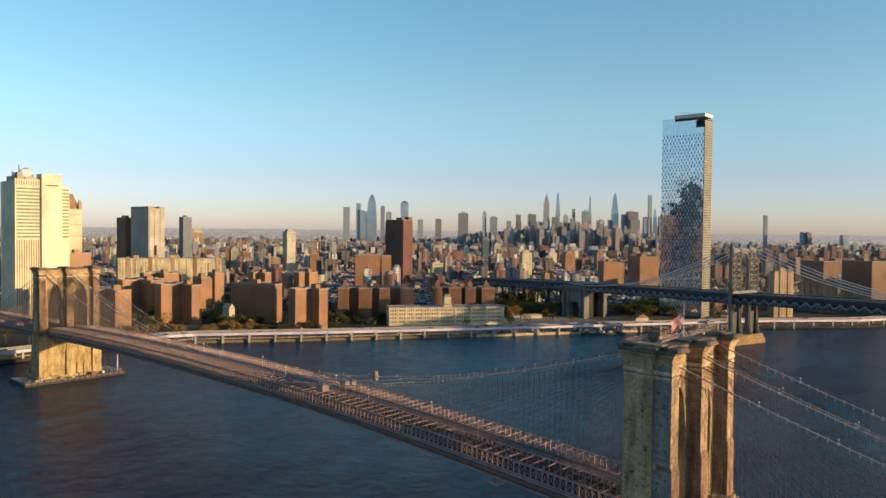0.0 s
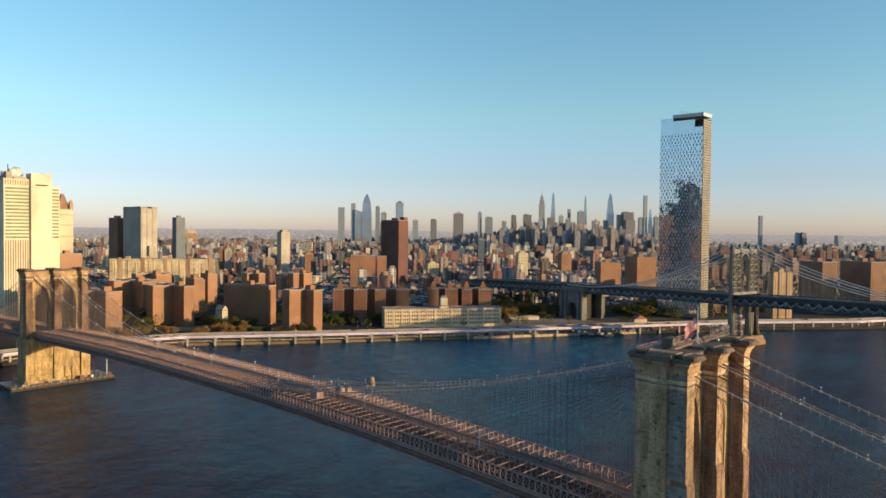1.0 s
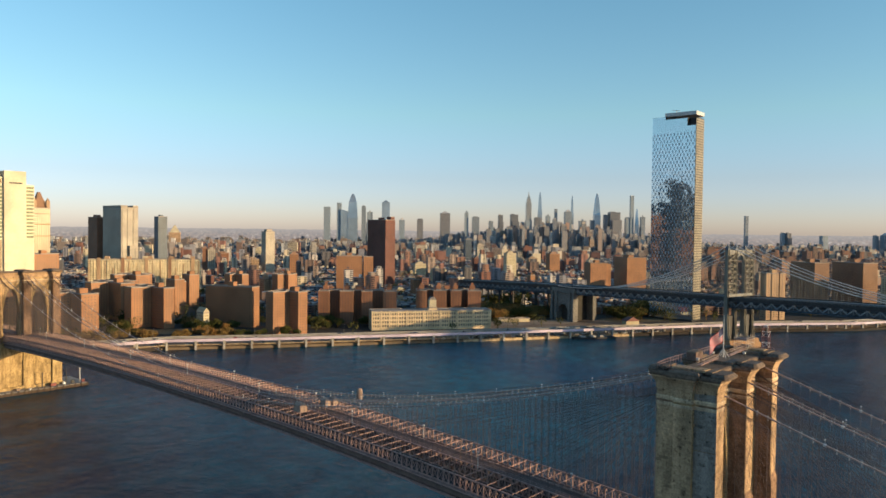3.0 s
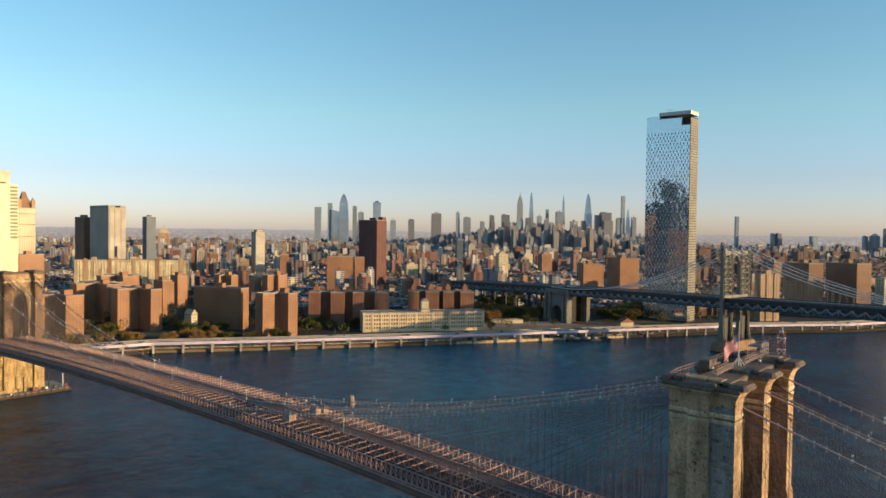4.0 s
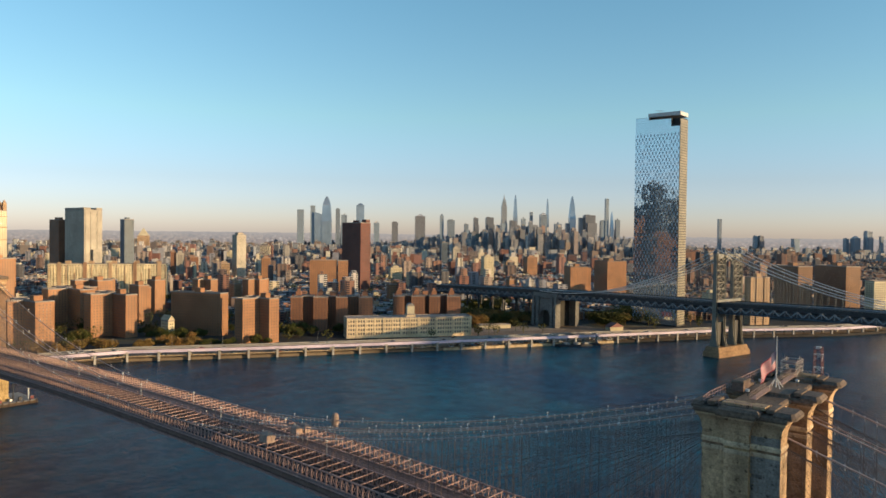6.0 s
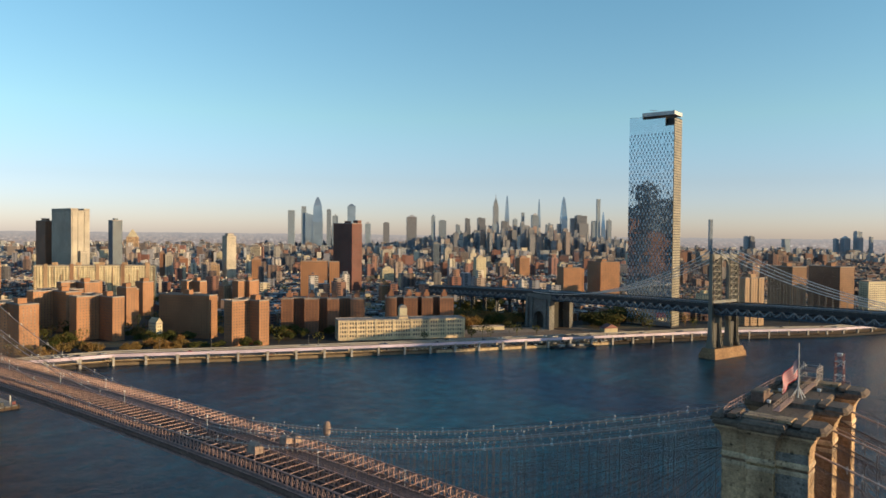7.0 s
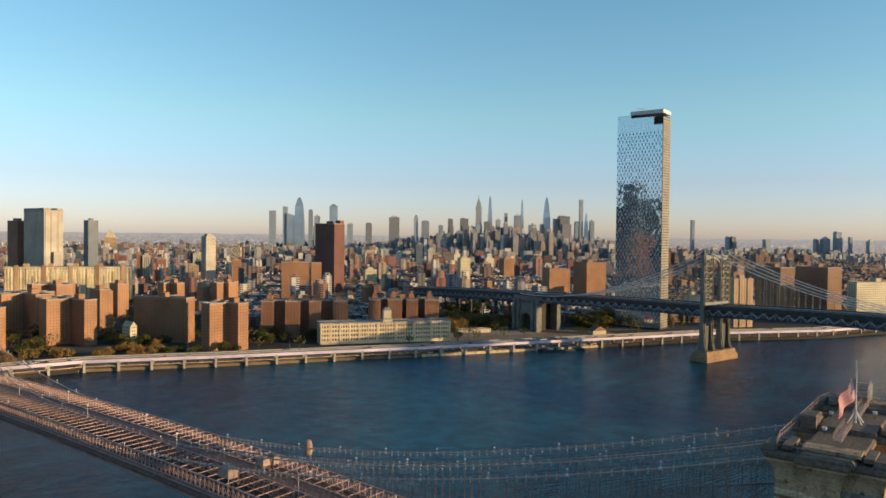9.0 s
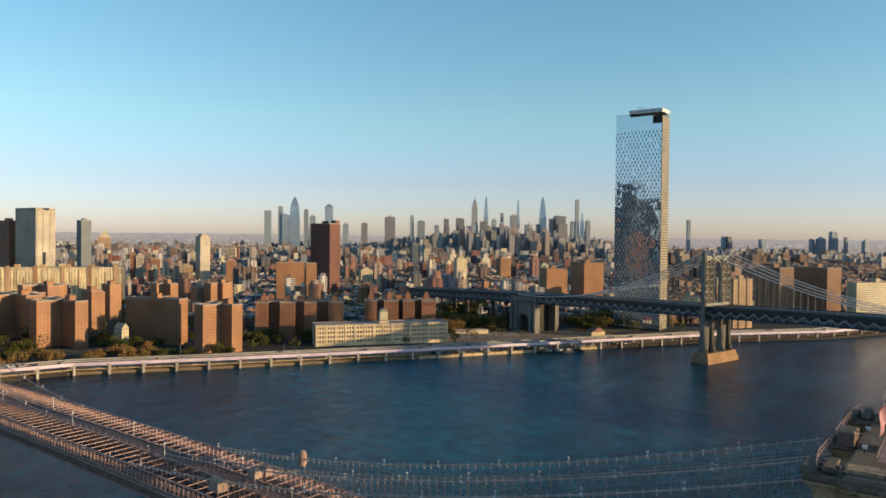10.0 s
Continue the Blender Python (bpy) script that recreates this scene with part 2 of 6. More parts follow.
def water_material():
    k = Nodes("river_water")
    swell = k.noise(0.1, 3, 0.5, stretch=(1.1, 0.8, 1))
    ripple = k.noise(0.22, 4, 0.6, stretch=(1.2, 0.8, 1))
    chop = k.noise(0.9, 5, 0.65, stretch=(0.7, 1.3, 1))
    wide = k.noise(0.0065, 4, 0.55, stretch=(1.0, 0.6, 1))
    streak = k.noise(0.02, 4, 0.6, stretch=(0.35, 2.2, 1))
    gust = k.math("ADD", 0.3, k.math("MULTIPLY", streak, 0.9))
    h = k.math("ADD", k.math("MULTIPLY", swell, 1.3), k.math("MULTIPLY", k.math("ADD", k.math("MULTIPLY", ripple, 1.4), k.math("MULTIPLY", chop, 0.6)), gust))
    k.bump(h, 1.0, 0.78)
    # reflected brightness is put into the colour: paler off the city bank, darker elsewhere
    sep = k.n("SeparateXYZ")
    k.link(k.place(), sep.inputs[0])
    off = k.math("ADD", k.math("MULTIPLY", sep.outputs[0], 0.58), k.math("MULTIPLY", sep.outputs[1], 0.815))
    along = k.math("ADD", k.math("MULTIPLY", sep.outputs[0], 0.815), k.math("MULTIPLY", sep.outputs[1], -0.58))
    near_bank, up_river, down_river = k.n("MapRange"), k.n("MapRange"), k.n("MapRange")
    for node, value, lo, hi in ((near_bank, off, 40, 330), (up_river, along, 330, 110), (down_river, along, -190, 40)):
        node.interpolation_type = "SMOOTHSTEP"
        node.inputs[1].default_value, node.inputs[2].default_value = lo, hi
        k.link(value, node.inputs[0])
    bright_zone = k.math("MULTIPLY", k.math("SUBTRACT", k.math("MULTIPLY", near_bank.outputs[0], k.math("MULTIPLY", up_river.outputs[0], down_river.outputs[0])), 0.4), 0.26)
    # depth is only the tone position in the ramp, not water depth
    depth = k.math("ADD", bright_zone, k.math("ADD", k.math("MULTIPLY", wide, 0.6), k.math("MULTIPLY", streak, 0.4)))
    c = k.ramp(depth, [(0.32, (0.006, 0.014, 0.029)), (0.64, (0.009, 0.086, 0.118))])
    # noise in the base colour stands in for the ripples' uneven reflection
    ruffle = k.noise(0.075, 5, 0.68, stretch=(1.15, 0.9, 1))
    c = k.mix(1.0, c, k.ramp(ruffle, [(0.36, (0.62, 0.66, 0.7)), (0.64, (1.3, 1.32, 1.34))]), "MULTIPLY")
    k.done(c, 0.9, 0, 0.0)
    bump = k.b.inputs["Normal"].links[0].from_socket
    gloss = k.n("BsdfGlossy")
    gloss.inputs["Color"].default_value = (0.65, 0.66, 0.76, 1)
    k.link(k.math("ADD", 0.1, k.math("MULTIPLY", streak, 0.1)), gloss.inputs["Roughness"])
    k.link(bump, gloss.inputs["Normal"])
    fresnel = k.n("Fresnel")
    fresnel.inputs["IOR"].default_value = 1.31
    k.link(bump, fresnel.inputs["Normal"])
    both = k.n("MixShader")
    k.link(k.math("MULTIPLY", fresnel.outputs[0], 0.75), both.inputs[0])
    k.link(k.b.outputs[0], both.inputs[1])
    k.link(gloss.outputs[0], both.inputs[2])
    k.link(both.outputs[0], k.t.nodes["Material Output"].inputs["Surface"])
    return k.mat


def glass_wall(name, tint=(0.55, 0.62, 0.68), rough=0.04):
    k = Nodes(name)
    tc = k.n("TexCoord").outputs["Object"]
    k.bump(k.noise(0.08, 2, 0.5, tc), 0.25, 0.5)
    return k.done(tint, rough, 0.85, 0.5)


MAT = dict(
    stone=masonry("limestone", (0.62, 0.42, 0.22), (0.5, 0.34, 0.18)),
    # darker granite copy: the shade on the buttress flanks put into the colour
    shaded_flank=masonry("shaded_brown_granite", (0.39, 0.24, 0.15), (0.28, 0.172, 0.11)),
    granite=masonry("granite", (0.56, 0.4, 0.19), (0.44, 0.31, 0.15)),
    pier_stone=worn("dark_tan_granite", (0.36, 0.215, 0.115), 0.9, 0, 0.6, 0.3, 0.06, 0.05),
    ledge=worn("weathered_ledge_stone", (0.2, 0.14, 0.1), 0.9, 0, 1.5, 0.4, 0.2, 0.05),
    dark_ledge=worn("blackened_coping_stone", (0.19, 0.138, 0.105), 0.9, 0, 1.5, 0.4, 0.2, 0.05),
    tan_steel=worn("tan_painted_steel", (0.55, 0.335, 0.28), 0.6, 0.0, 2.0, 0.3, 0.3, 0.01),
    asphalt=worn("asphalt", (0.066, 0.045, 0.045), 0.9, 0, 3.0, 0.3, 0.1, 0.01),
    planks=worn("weathered_planks", (0.2, 0.122, 0.108), 0.85, 0, 4.0, 0.3, 0.2, 0.01),
    cable=worn("painted_cable", (0.58, 0.42, 0.36), 0.6, 0.0, 3.0, 0.25, 0.3, 0.01),
    wire=worn("galvanised_wire", (0.155, 0.115, 0.105), 0.6, 0.1, 3.0, 0.2, 0.3, 0.0),
    band=worn("pale_cable_band", (0.55, 0.5, 0.47), 0.6, 0.1, 3.0, 0.2, 0.3, 0.0),
    shroud=worn("tan_canvas", (0.52, 0.37, 0.29), 0.9, 0, 1.0, 0.2, 0.3, 0.05),
    scaffold_tube=worn("dull_galvanised_tube", (0.6, 0.52, 0.46), 0.5, 0.2, 2.0, 0.2, 0.3, 0.0),
    white_metal=worn("white_metal", (0.75, 0.74, 0.72), 0.5, 0.0, 2.0, 0.1, 0.3, 0.0),
    brace_steel=worn("faded_blue_paint", (0.33, 0.36, 0.4), 0.6, 0.0, 1.0, 0.3, 0.05, 0.02),
    leg_steel=worn("pale_grey_green_paint", (0.215, 0.2, 0.165), 0.6, 0.0, 1.0, 0.25, 0.05, 0.02),
    blue_steel=worn("blue_grey_steel", (0.09, 0.13, 0.18), 0.55, 0.0, 1.0, 0.25, 0.05, 0.02),
    pale_steel=worn("pale_blue_grey_steel", (0.25, 0.245, 0.225), 0.55, 0.0, 1.0, 0.25, 0.05, 0.02),
    concrete=worn("concrete", (0.45, 0.42, 0.38), 0.9, 0, 0.8, 0.25, 0.05, 0.03),
    beam_tan=worn("tan_concrete_beam", (0.6, 0.44, 0.26), 0.9, 0, 0.3, 0.5, 0.05, 0.03),
    fascia=worn("pale_violet_paint", (0.8, 0.66, 0.78), 0.7, 0, 0.8, 0.12, 0.05, 0.02),
    # river wall colour darkened for the shade under the road
    bulkhead=worn("shaded_seawall", (0.26, 0.19, 0.12), 0.9, 0, 0.8, 0.25, 0.05, 0.05),
    soil=worn("city_ground", (0.04, 0.032, 0.026), 0.95, 0, 0.08, 0.5, 0.01, 0.0),
    brick=worn("red_brown_brick", (0.45, 0.226, 0.12), 0.9, 0, 0.9, 0.2, 0.03, 0.03),
    dark_brick=worn("dark_brown_brick", (0.37, 0.175, 0.102), 0.9, 0, 0.9, 0.2, 0.03, 0.03),
    maroon=worn("maroon_brick", (0.2, 0.085, 0.068), 0.9, 0, 0.9, 0.2, 0.03, 0.03),
    school=worn("tan_cream_stone", (0.92, 0.71, 0.45), 0.9, 0, 0.6, 0.15, 0.03, 0.03),
    tan_brown=worn("tan_brown_brick", (0.37, 0.21, 0.128), 0.9, 0, 0.9, 0.2, 0.03, 0.03),
    ashlar=masonry_cut("cut_stone", (0.58, 0.395, 0.24)),
    course=masonry_cut("pale_band_stone", (0.66, 0.5, 0.34)),
    # darker, greyer copy of the cut stone
    dark_grey=masonry_cut("dark_grey_stone", (0.3, 0.275, 0.25)),
    tan_brick=worn("tan_brick", (0.54, 0.36, 0.22), 0.9, 0, 0.9, 0.2, 0.03, 0.03),
    pale_cream=worn("pale_cream_stone", (0.92, 0.82, 0.58), 0.85, 0, 0.6, 0.06, 0.03, 0.03),
    slab_cream=worn("warm_cream_brick", (0.95, 0.8, 0.52), 0.85, 0, 0.25, 0.18, 0.06, 0.03),
    cream=worn("cream_stone", (0.74, 0.63, 0.42), 0.85, 0, 0.6, 0.12, 0.03, 0.03),
    grey_wall=worn("grey_stone", (0.56, 0.495, 0.4), 0.85, 0, 0.6, 0.15, 0.03, 0.03),
    roof=worn("flat_roof", (0.26, 0.21, 0.185), 0.95, 0, 0.6, 0.4, 0.08, 0.02),
    pale_roof=worn("pale_roof", (0.42, 0.36, 0.32), 0.95, 0, 0.6, 0.3, 0.08, 0.02),
    window=worn("dark_window_glass", (0.035, 0.04, 0.05), 0.2, 0, 0.3, 0.5, 0.1, 0.0, 0.6),
    brick_window=worn("dusty_window_glass", (0.065, 0.048, 0.042), 0.35, 0, 0.3, 0.6, 0.1, 0.0, 0.6),
    tower_glass=glass_wall("mirror_glass"),
    gold_panel=worn("pale_gold_panel", (0.38, 0.335, 0.25), 0.5, 0.2, 0.5, 0.15, 0.1, 0.0),
    dark_metal=worn("dark_metal", (0.05, 0.05, 0.055), 0.6, 0.2, 1.0, 0.3, 0.2, 0.0),
    bark=worn("bark", (0.1, 0.07, 0.05), 0.95, 0, 2.0, 0.3, 0.3, 0.05),
    water=water_material(),
    pale_cable=worn("pale_painted_cable", (0.95, 0.84, 0.77), 0.5, 0.0, 1.0, 0.15, 0.05, 0.0),
    red_paint=worn("red_paint", (0.24, 0.07, 0.06), 0.6, 0, 2.0, 0.2, 0.3, 0.0),
    city=facade("city_walls", [(0.37, 0.175, 0.125), (0.56, 0.46, 0.4), (0.21, 0.14, 0.12), (0.82, 0.72, 0.57), (0.38, 0.2, 0.145), (0.29, 0.29, 0.34), (0.82, 0.68, 0.48), (0.28, 0.125, 0.095), (0.74, 0.67, 0.62), (0.16, 0.15, 0.16), (0.46, 0.35, 0.29), (0.42, 0.41, 0.44), (0.36, 0.18, 0.15)], part_glass=0.5),
    # greyed tones put the haze of distance into the wall colours
    city_hazed=facade("hazed_city_walls", [(0.34, 0.24, 0.19), (0.5, 0.46, 0.42), (0.22, 0.18, 0.16), (0.62, 0.6, 0.57), (0.38, 0.3, 0.25), (0.34, 0.35, 0.37), (0.52, 0.47, 0.41), (0.3, 0.22, 0.18), (0.7, 0.68, 0.66), (0.2, 0.21, 0.24)], (0.06, 0.065, 0.08)),
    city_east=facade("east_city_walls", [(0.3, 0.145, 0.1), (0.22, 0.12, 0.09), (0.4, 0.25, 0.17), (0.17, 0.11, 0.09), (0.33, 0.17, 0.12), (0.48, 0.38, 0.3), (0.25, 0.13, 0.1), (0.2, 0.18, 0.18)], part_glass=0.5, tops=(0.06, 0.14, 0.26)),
    # tones paled for haze, in the colour itself
    far=facade("hazed_walls", [(0.36, 0.33, 0.32), (0.5, 0.46, 0.44), (0.3, 0.3, 0.32), (0.58, 0.5, 0.44), (0.36, 0.36, 0.38), (0.62, 0.58, 0.55), (0.26, 0.26, 0.28), (0.42, 0.33, 0.29), (0.46, 0.3, 0.24)], (0.1, 0.12, 0.15), 4.5, 5.0, 0.45, 0.7),
    slot=worn("blue_grey_slot", (0.58, 0.66, 0.74), 0.5, 0, 0.3, 0.3, 0.1, 0.0),
    grass=worn("park_grass", (0.2, 0.15, 0.08), 0.95, 0, 0.5, 0.4, 0.05, 0.02),
    hazy_window=worn("pale_window_glass", (0.17, 0.155, 0.13), 0.3, 0, 0.3, 0.4, 0.1, 0.0, 0.6),
    anchor_stone=worn("blue_grey_granite", (0.22, 0.21, 0.195), 0.9, 0, 0.5, 0.3, 0.06, 0.05),
    shaded_infill=worn("shaded_masonry", (0.06, 0.055, 0.048), 0.9, 0, 0.5, 0.3, 0.06, 0.03),
    edge_steel=worn("dusty_brown_steel", (0.37, 0.24, 0.215), 0.7, 0, 1.5, 0.4, 0.15, 0.01),
    brown_steel=worn("dark_brown_steel", (0.2, 0.125, 0.1), 0.7, 0, 1.5, 0.3, 0.2, 0.01),
    bare_ground=worn("bare_brown_ground", (0.34, 0.225, 0.15), 0.95, 0, 0.3, 0.3, 0.04, 0.0),
    path=worn("tan_paving", (0.45, 0.32, 0.22), 0.95, 0, 0.5, 0.25, 0.05, 0.0),
    blue_glass=worn("blue_curtain_wall", (0.42, 0.52, 0.62), 0.2, 0.5, 0.02, 0.2, 0.01, 0.0),
)

# ---- river, land, distance ----
SHORE = [(-2600, 900), (-1500, 700), (-700, 612), (-200, 580), (0, 572), (90, 580), (153, 562), (241, 497), (384, 400), (412, 383), (457, 353), (520, 313), (685, 207), (794, 113), (851, 84), (1019, -14), (1300, -110), (1800, -60), (2600, 200), (4600, 250)]

river = Shape().quad((-4900, -4900, 0), (4900, -4900, 0), (4900, 4900, 0), (-4900, 4900, 0))
whole("water", river, MAT["water"], "dark blue rippled river water reaching to the city", "water", "structure")

LAND_Z = 2.6
land = Shape().prism([(x + 2.4, y + 3.2) for x, y in SHORE] + [(4600, 4600), (-2600, 4600)], -3, LAND_Z)
whole("ground", land, MAT["soil"], "dark built-up city ground behind the river wall", "ground", "structure")

# far hills and suburbs on the skyline: a self-lit band with painted haze
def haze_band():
    k = Nodes("self_lit_haze")
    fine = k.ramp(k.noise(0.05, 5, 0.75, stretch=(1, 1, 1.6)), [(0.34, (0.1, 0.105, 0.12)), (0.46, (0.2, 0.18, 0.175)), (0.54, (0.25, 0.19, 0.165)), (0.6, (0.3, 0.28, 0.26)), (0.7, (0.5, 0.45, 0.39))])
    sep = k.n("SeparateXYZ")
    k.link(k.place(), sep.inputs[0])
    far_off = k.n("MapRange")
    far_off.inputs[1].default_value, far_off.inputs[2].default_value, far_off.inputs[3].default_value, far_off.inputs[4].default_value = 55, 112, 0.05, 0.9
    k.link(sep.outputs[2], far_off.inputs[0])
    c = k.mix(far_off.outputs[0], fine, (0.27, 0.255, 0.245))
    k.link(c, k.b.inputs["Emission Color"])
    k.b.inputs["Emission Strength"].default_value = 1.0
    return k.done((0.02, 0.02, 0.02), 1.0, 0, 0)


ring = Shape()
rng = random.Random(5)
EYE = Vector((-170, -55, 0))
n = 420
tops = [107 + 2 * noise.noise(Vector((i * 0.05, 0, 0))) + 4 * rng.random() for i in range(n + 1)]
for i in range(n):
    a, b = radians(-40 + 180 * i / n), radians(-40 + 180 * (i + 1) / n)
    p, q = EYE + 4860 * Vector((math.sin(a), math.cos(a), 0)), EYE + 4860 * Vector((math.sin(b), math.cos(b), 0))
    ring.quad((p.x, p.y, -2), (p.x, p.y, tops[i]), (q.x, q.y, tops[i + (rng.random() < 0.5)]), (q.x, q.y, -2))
whole("backdrop", ring, haze_band(), "self-lit band painted as hazy far suburbs and hills", "distance", "structure")

# ---- stone suspension bridge ----
BRIDGE = pose(-3.3, -4.0, 0, 0, 0, -0.93)
SPAN = 488.0


def road_z(v):
    """Height of the roadway along the bridge."""
    if v > SPAN:
        return 34.6 - 0.034 * (v - SPAN)
    if v < 0:
        return 31.8 + 0.05 * v
    dip = 2.8 * max(0.0, 1 - v / 160) ** 1.4
    return 39.8 - 5.2 * ((v - SPAN / 2) / (SPAN / 2)) ** 2 - dip


def cable_z(v):
    if 0 <= v <= SPAN:
        return 42.6 + 40.3 * ((v - SPAN / 2) / (SPAN / 2)) ** 2
    out = -v if v < 0 else v - SPAN
    s = min(1.0, out / 284)
    return 81.9 - 60 * s - 40 * s * (1 - s)


def cradle(u0, u1, v):
    """How far off the axis a cable hangs: u0 at the towers, u1 at mid-span and at the shore."""
    if 0 <= v <= SPAN:
        return u1 + (u0 - u1) * ((v - SPAN / 2) / (SPAN / 2)) ** 2
    out = -v if v < 0 else v - SPAN
    return u0 + (u1 - u0) * min(1.0, out / 284)


def outset(ring, d):
    """A right-angled outline, counter-clockwise, moved outwards by d."""
    out = []
    for i, (x, y) in enumerate(ring):
        for (ax, ay), (bx, by) in ((ring[i - 1], (x, y)), ((x, y), ring[(i + 1) % len(ring)])):
            l = math.hypot(bx - ax, by - ay)
            x, y = x + d * (by - ay) / l, y - d * (bx - ax) / l
            if (ax, ay) == ring[i - 1]:
                first = (x - ring[i][0], y - ring[i][1])
                x, y = ring[i]
            else:
                x, y = x + first[0], y + first[1]
        out.append((x, y))
    return out


FLAT = 3.0  # half the thickness of the arched wall between the buttresses


def stone_tower(m, label):
    t = thing("bridge_tower", m, label, "bridge tower", "stone bridge towers")
    base = Shape()
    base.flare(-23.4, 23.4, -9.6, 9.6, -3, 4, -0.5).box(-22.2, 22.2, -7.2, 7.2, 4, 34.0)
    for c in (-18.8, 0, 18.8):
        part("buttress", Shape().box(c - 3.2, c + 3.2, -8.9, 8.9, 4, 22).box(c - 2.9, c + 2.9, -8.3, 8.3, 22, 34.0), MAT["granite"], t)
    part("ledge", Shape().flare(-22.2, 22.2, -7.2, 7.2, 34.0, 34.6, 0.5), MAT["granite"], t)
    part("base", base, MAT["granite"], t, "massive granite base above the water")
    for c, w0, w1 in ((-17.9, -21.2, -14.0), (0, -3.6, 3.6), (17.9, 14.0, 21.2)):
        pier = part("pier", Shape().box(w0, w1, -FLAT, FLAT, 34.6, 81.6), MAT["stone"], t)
        b0, b1 = (-2.3, 2.3) if c == 0 else ((-21.2, -16.8) if c < 0 else (16.8, 21.2))
        for s in (-1, 1):
            y = sorted((s * FLAT, s * 7.1))
            z = sorted((s * FLAT, s * 7.6))
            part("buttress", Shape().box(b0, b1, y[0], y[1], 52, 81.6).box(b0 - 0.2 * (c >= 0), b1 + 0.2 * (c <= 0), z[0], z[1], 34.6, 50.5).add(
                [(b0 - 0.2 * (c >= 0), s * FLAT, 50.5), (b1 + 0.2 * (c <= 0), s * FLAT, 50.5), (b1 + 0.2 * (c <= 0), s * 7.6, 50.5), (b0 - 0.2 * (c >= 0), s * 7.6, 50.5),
                 (b0, s * FLAT, 52), (b1, s * FLAT, 52), (b1, s * 7.1, 52), (b0, s * 7.1, 52)], BOX), MAT["shaded_flank"], pier)
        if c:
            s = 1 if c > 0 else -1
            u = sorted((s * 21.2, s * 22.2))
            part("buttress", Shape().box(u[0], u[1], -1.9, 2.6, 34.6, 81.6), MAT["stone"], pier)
    for s in (-1, 1):
        for w in (-1, 1):
            # wall over a pointed arch, in upright slices
            head = Shape()
            n = 14
            half, spring, rise = 5.2, 58.5, 13.0
            def arch(u):
                d = abs(u) / half
                return spring + rise * (1 - d ** 1.9) ** 0.62 if d < 1 else spring
            xs = [-half + 2 * half * i / n for i in range(n + 1)]
            if w == 1:
                head.sweep([((s * 8.8 + a, FLAT, arch(a)), (s * 8.8 + a, -FLAT, arch(a)), (s * 8.8 + a, -FLAT, 81.6), (s * 8.8 + a, FLAT, 81.6)) for a in xs])
                part("arch_head", head, MAT["stone"], t, "pointed arch with a pale stone spandrel")
                rims = {-1: Shape(), 1: Shape()}
                for f in (-1, 1):
                    for a, b in zip(xs, xs[1:]):
                        rims[f].beam((s * 8.8 + a, f * (FLAT + 0.15), arch(a) + 0.3), (s * 8.8 + b, f * (FLAT + 0.15), arch(b) + 0.3), 0.3, 0.8)
                for f in (-1, 1):
                    part("arch_moulding", rims[f], MAT["granite"], t)
    # string courses, cornice and coping, following the buttresses
    half = [(-21.2, -7.1), (-16.8, -7.1), (-16.8, -FLAT), (-2.3, -FLAT), (-2.3, -7.1), (2.3, -7.1), (2.3, -FLAT), (16.8, -FLAT), (16.8, -7.1), (21.2, -7.1), (21.2, -1.9), (22.2, -1.9), (22.2, 2.6), (21.2, 2.6)]
    ring = half + [(21.2, 7.1), (16.8, 7.1), (16.8, FLAT), (2.3, FLAT), (2.3, 7.1), (-2.3, 7.1), (-2.3, FLAT), (-16.8, FLAT), (-16.8, 7.1), (-21.2, 7.1), (-21.2, 2.6), (-22.2, 2.6), (-22.2, -1.9), (-21.2, -1.9)]
    n = len(ring)
    def rounded(levels):
        """One body through outlines of the tower head, each (height, outset)."""
        verts, faces = [], [tuple(range(n - 1, -1, -1)), tuple(range(n * (len(levels) - 1), n * len(levels)))]
        for z, d in levels:
            verts += [(x, y, z) for x, y in outset(ring, d)]
        for k in range(len(levels) - 1):
            faces += [(k * n + i, k * n + (i + 1) % n, (k + 1) * n + (i + 1) % n, (k + 1) * n + i) for i in range(n)]
        return Shape().add(verts, faces)
    part("string_course", rounded(((75.2, 0.03), (75.4, 0.11), (75.9, 0.13), (76.0, 0.05))), MAT["course"], t, "projecting pale stone band")
    part("string_course", rounded(((76.5, 0.05), (76.7, 0.17), (77.2, 0.2), (77.5, 0.05))), MAT["course"], t)
    part("cornice", rounded(((79.0, 0.06), (80.0, 0.16), (80.8, 0.38), (81.4, 0.72), (81.8, 1.05), (82.2, 1.1))), MAT["ashlar"], t, "concave stone cornice below the coping")
    part("coping", rounded(((82.204, 1.25), (82.6, 1.42), (83.0, 1.36), (83.3, 0.95))), MAT["ledge"], t, "dark weathered coping")
    for c0, c1, f0, f1 in ((-19.6, -15.2, -4.2, 4.2), (-4.2, 4.2, -4.4, 4.4), (15.2, 19.6, -4.2, 4.2)):
        part("capstone", Shape().flare(c0, c1, f0, f1, 83.3, 84.0, -0.3), MAT["ledge"], t)
    # cut-cornered blocks over the buttresses, and the pale slabs behind them
    for c in (-18.8, 0, 18.8):
        for s in (-1, 1):
            b = [(c - 3.5, s * 8.2 - 0.9), (c - 2.7, s * 8.2 - 1.5), (c + 2.7, s * 8.2 - 1.5), (c + 3.5, s * 8.2 - 0.9), (c + 3.5, s * 7.4 + 1.5), (c - 3.5, s * 7.4 + 1.5)]
            if s > 0:
                b = [(x, -y) for x, y in reversed([(x, y + 0.0) for x, y in [(p, -abs(q)) for p, q in b]])]
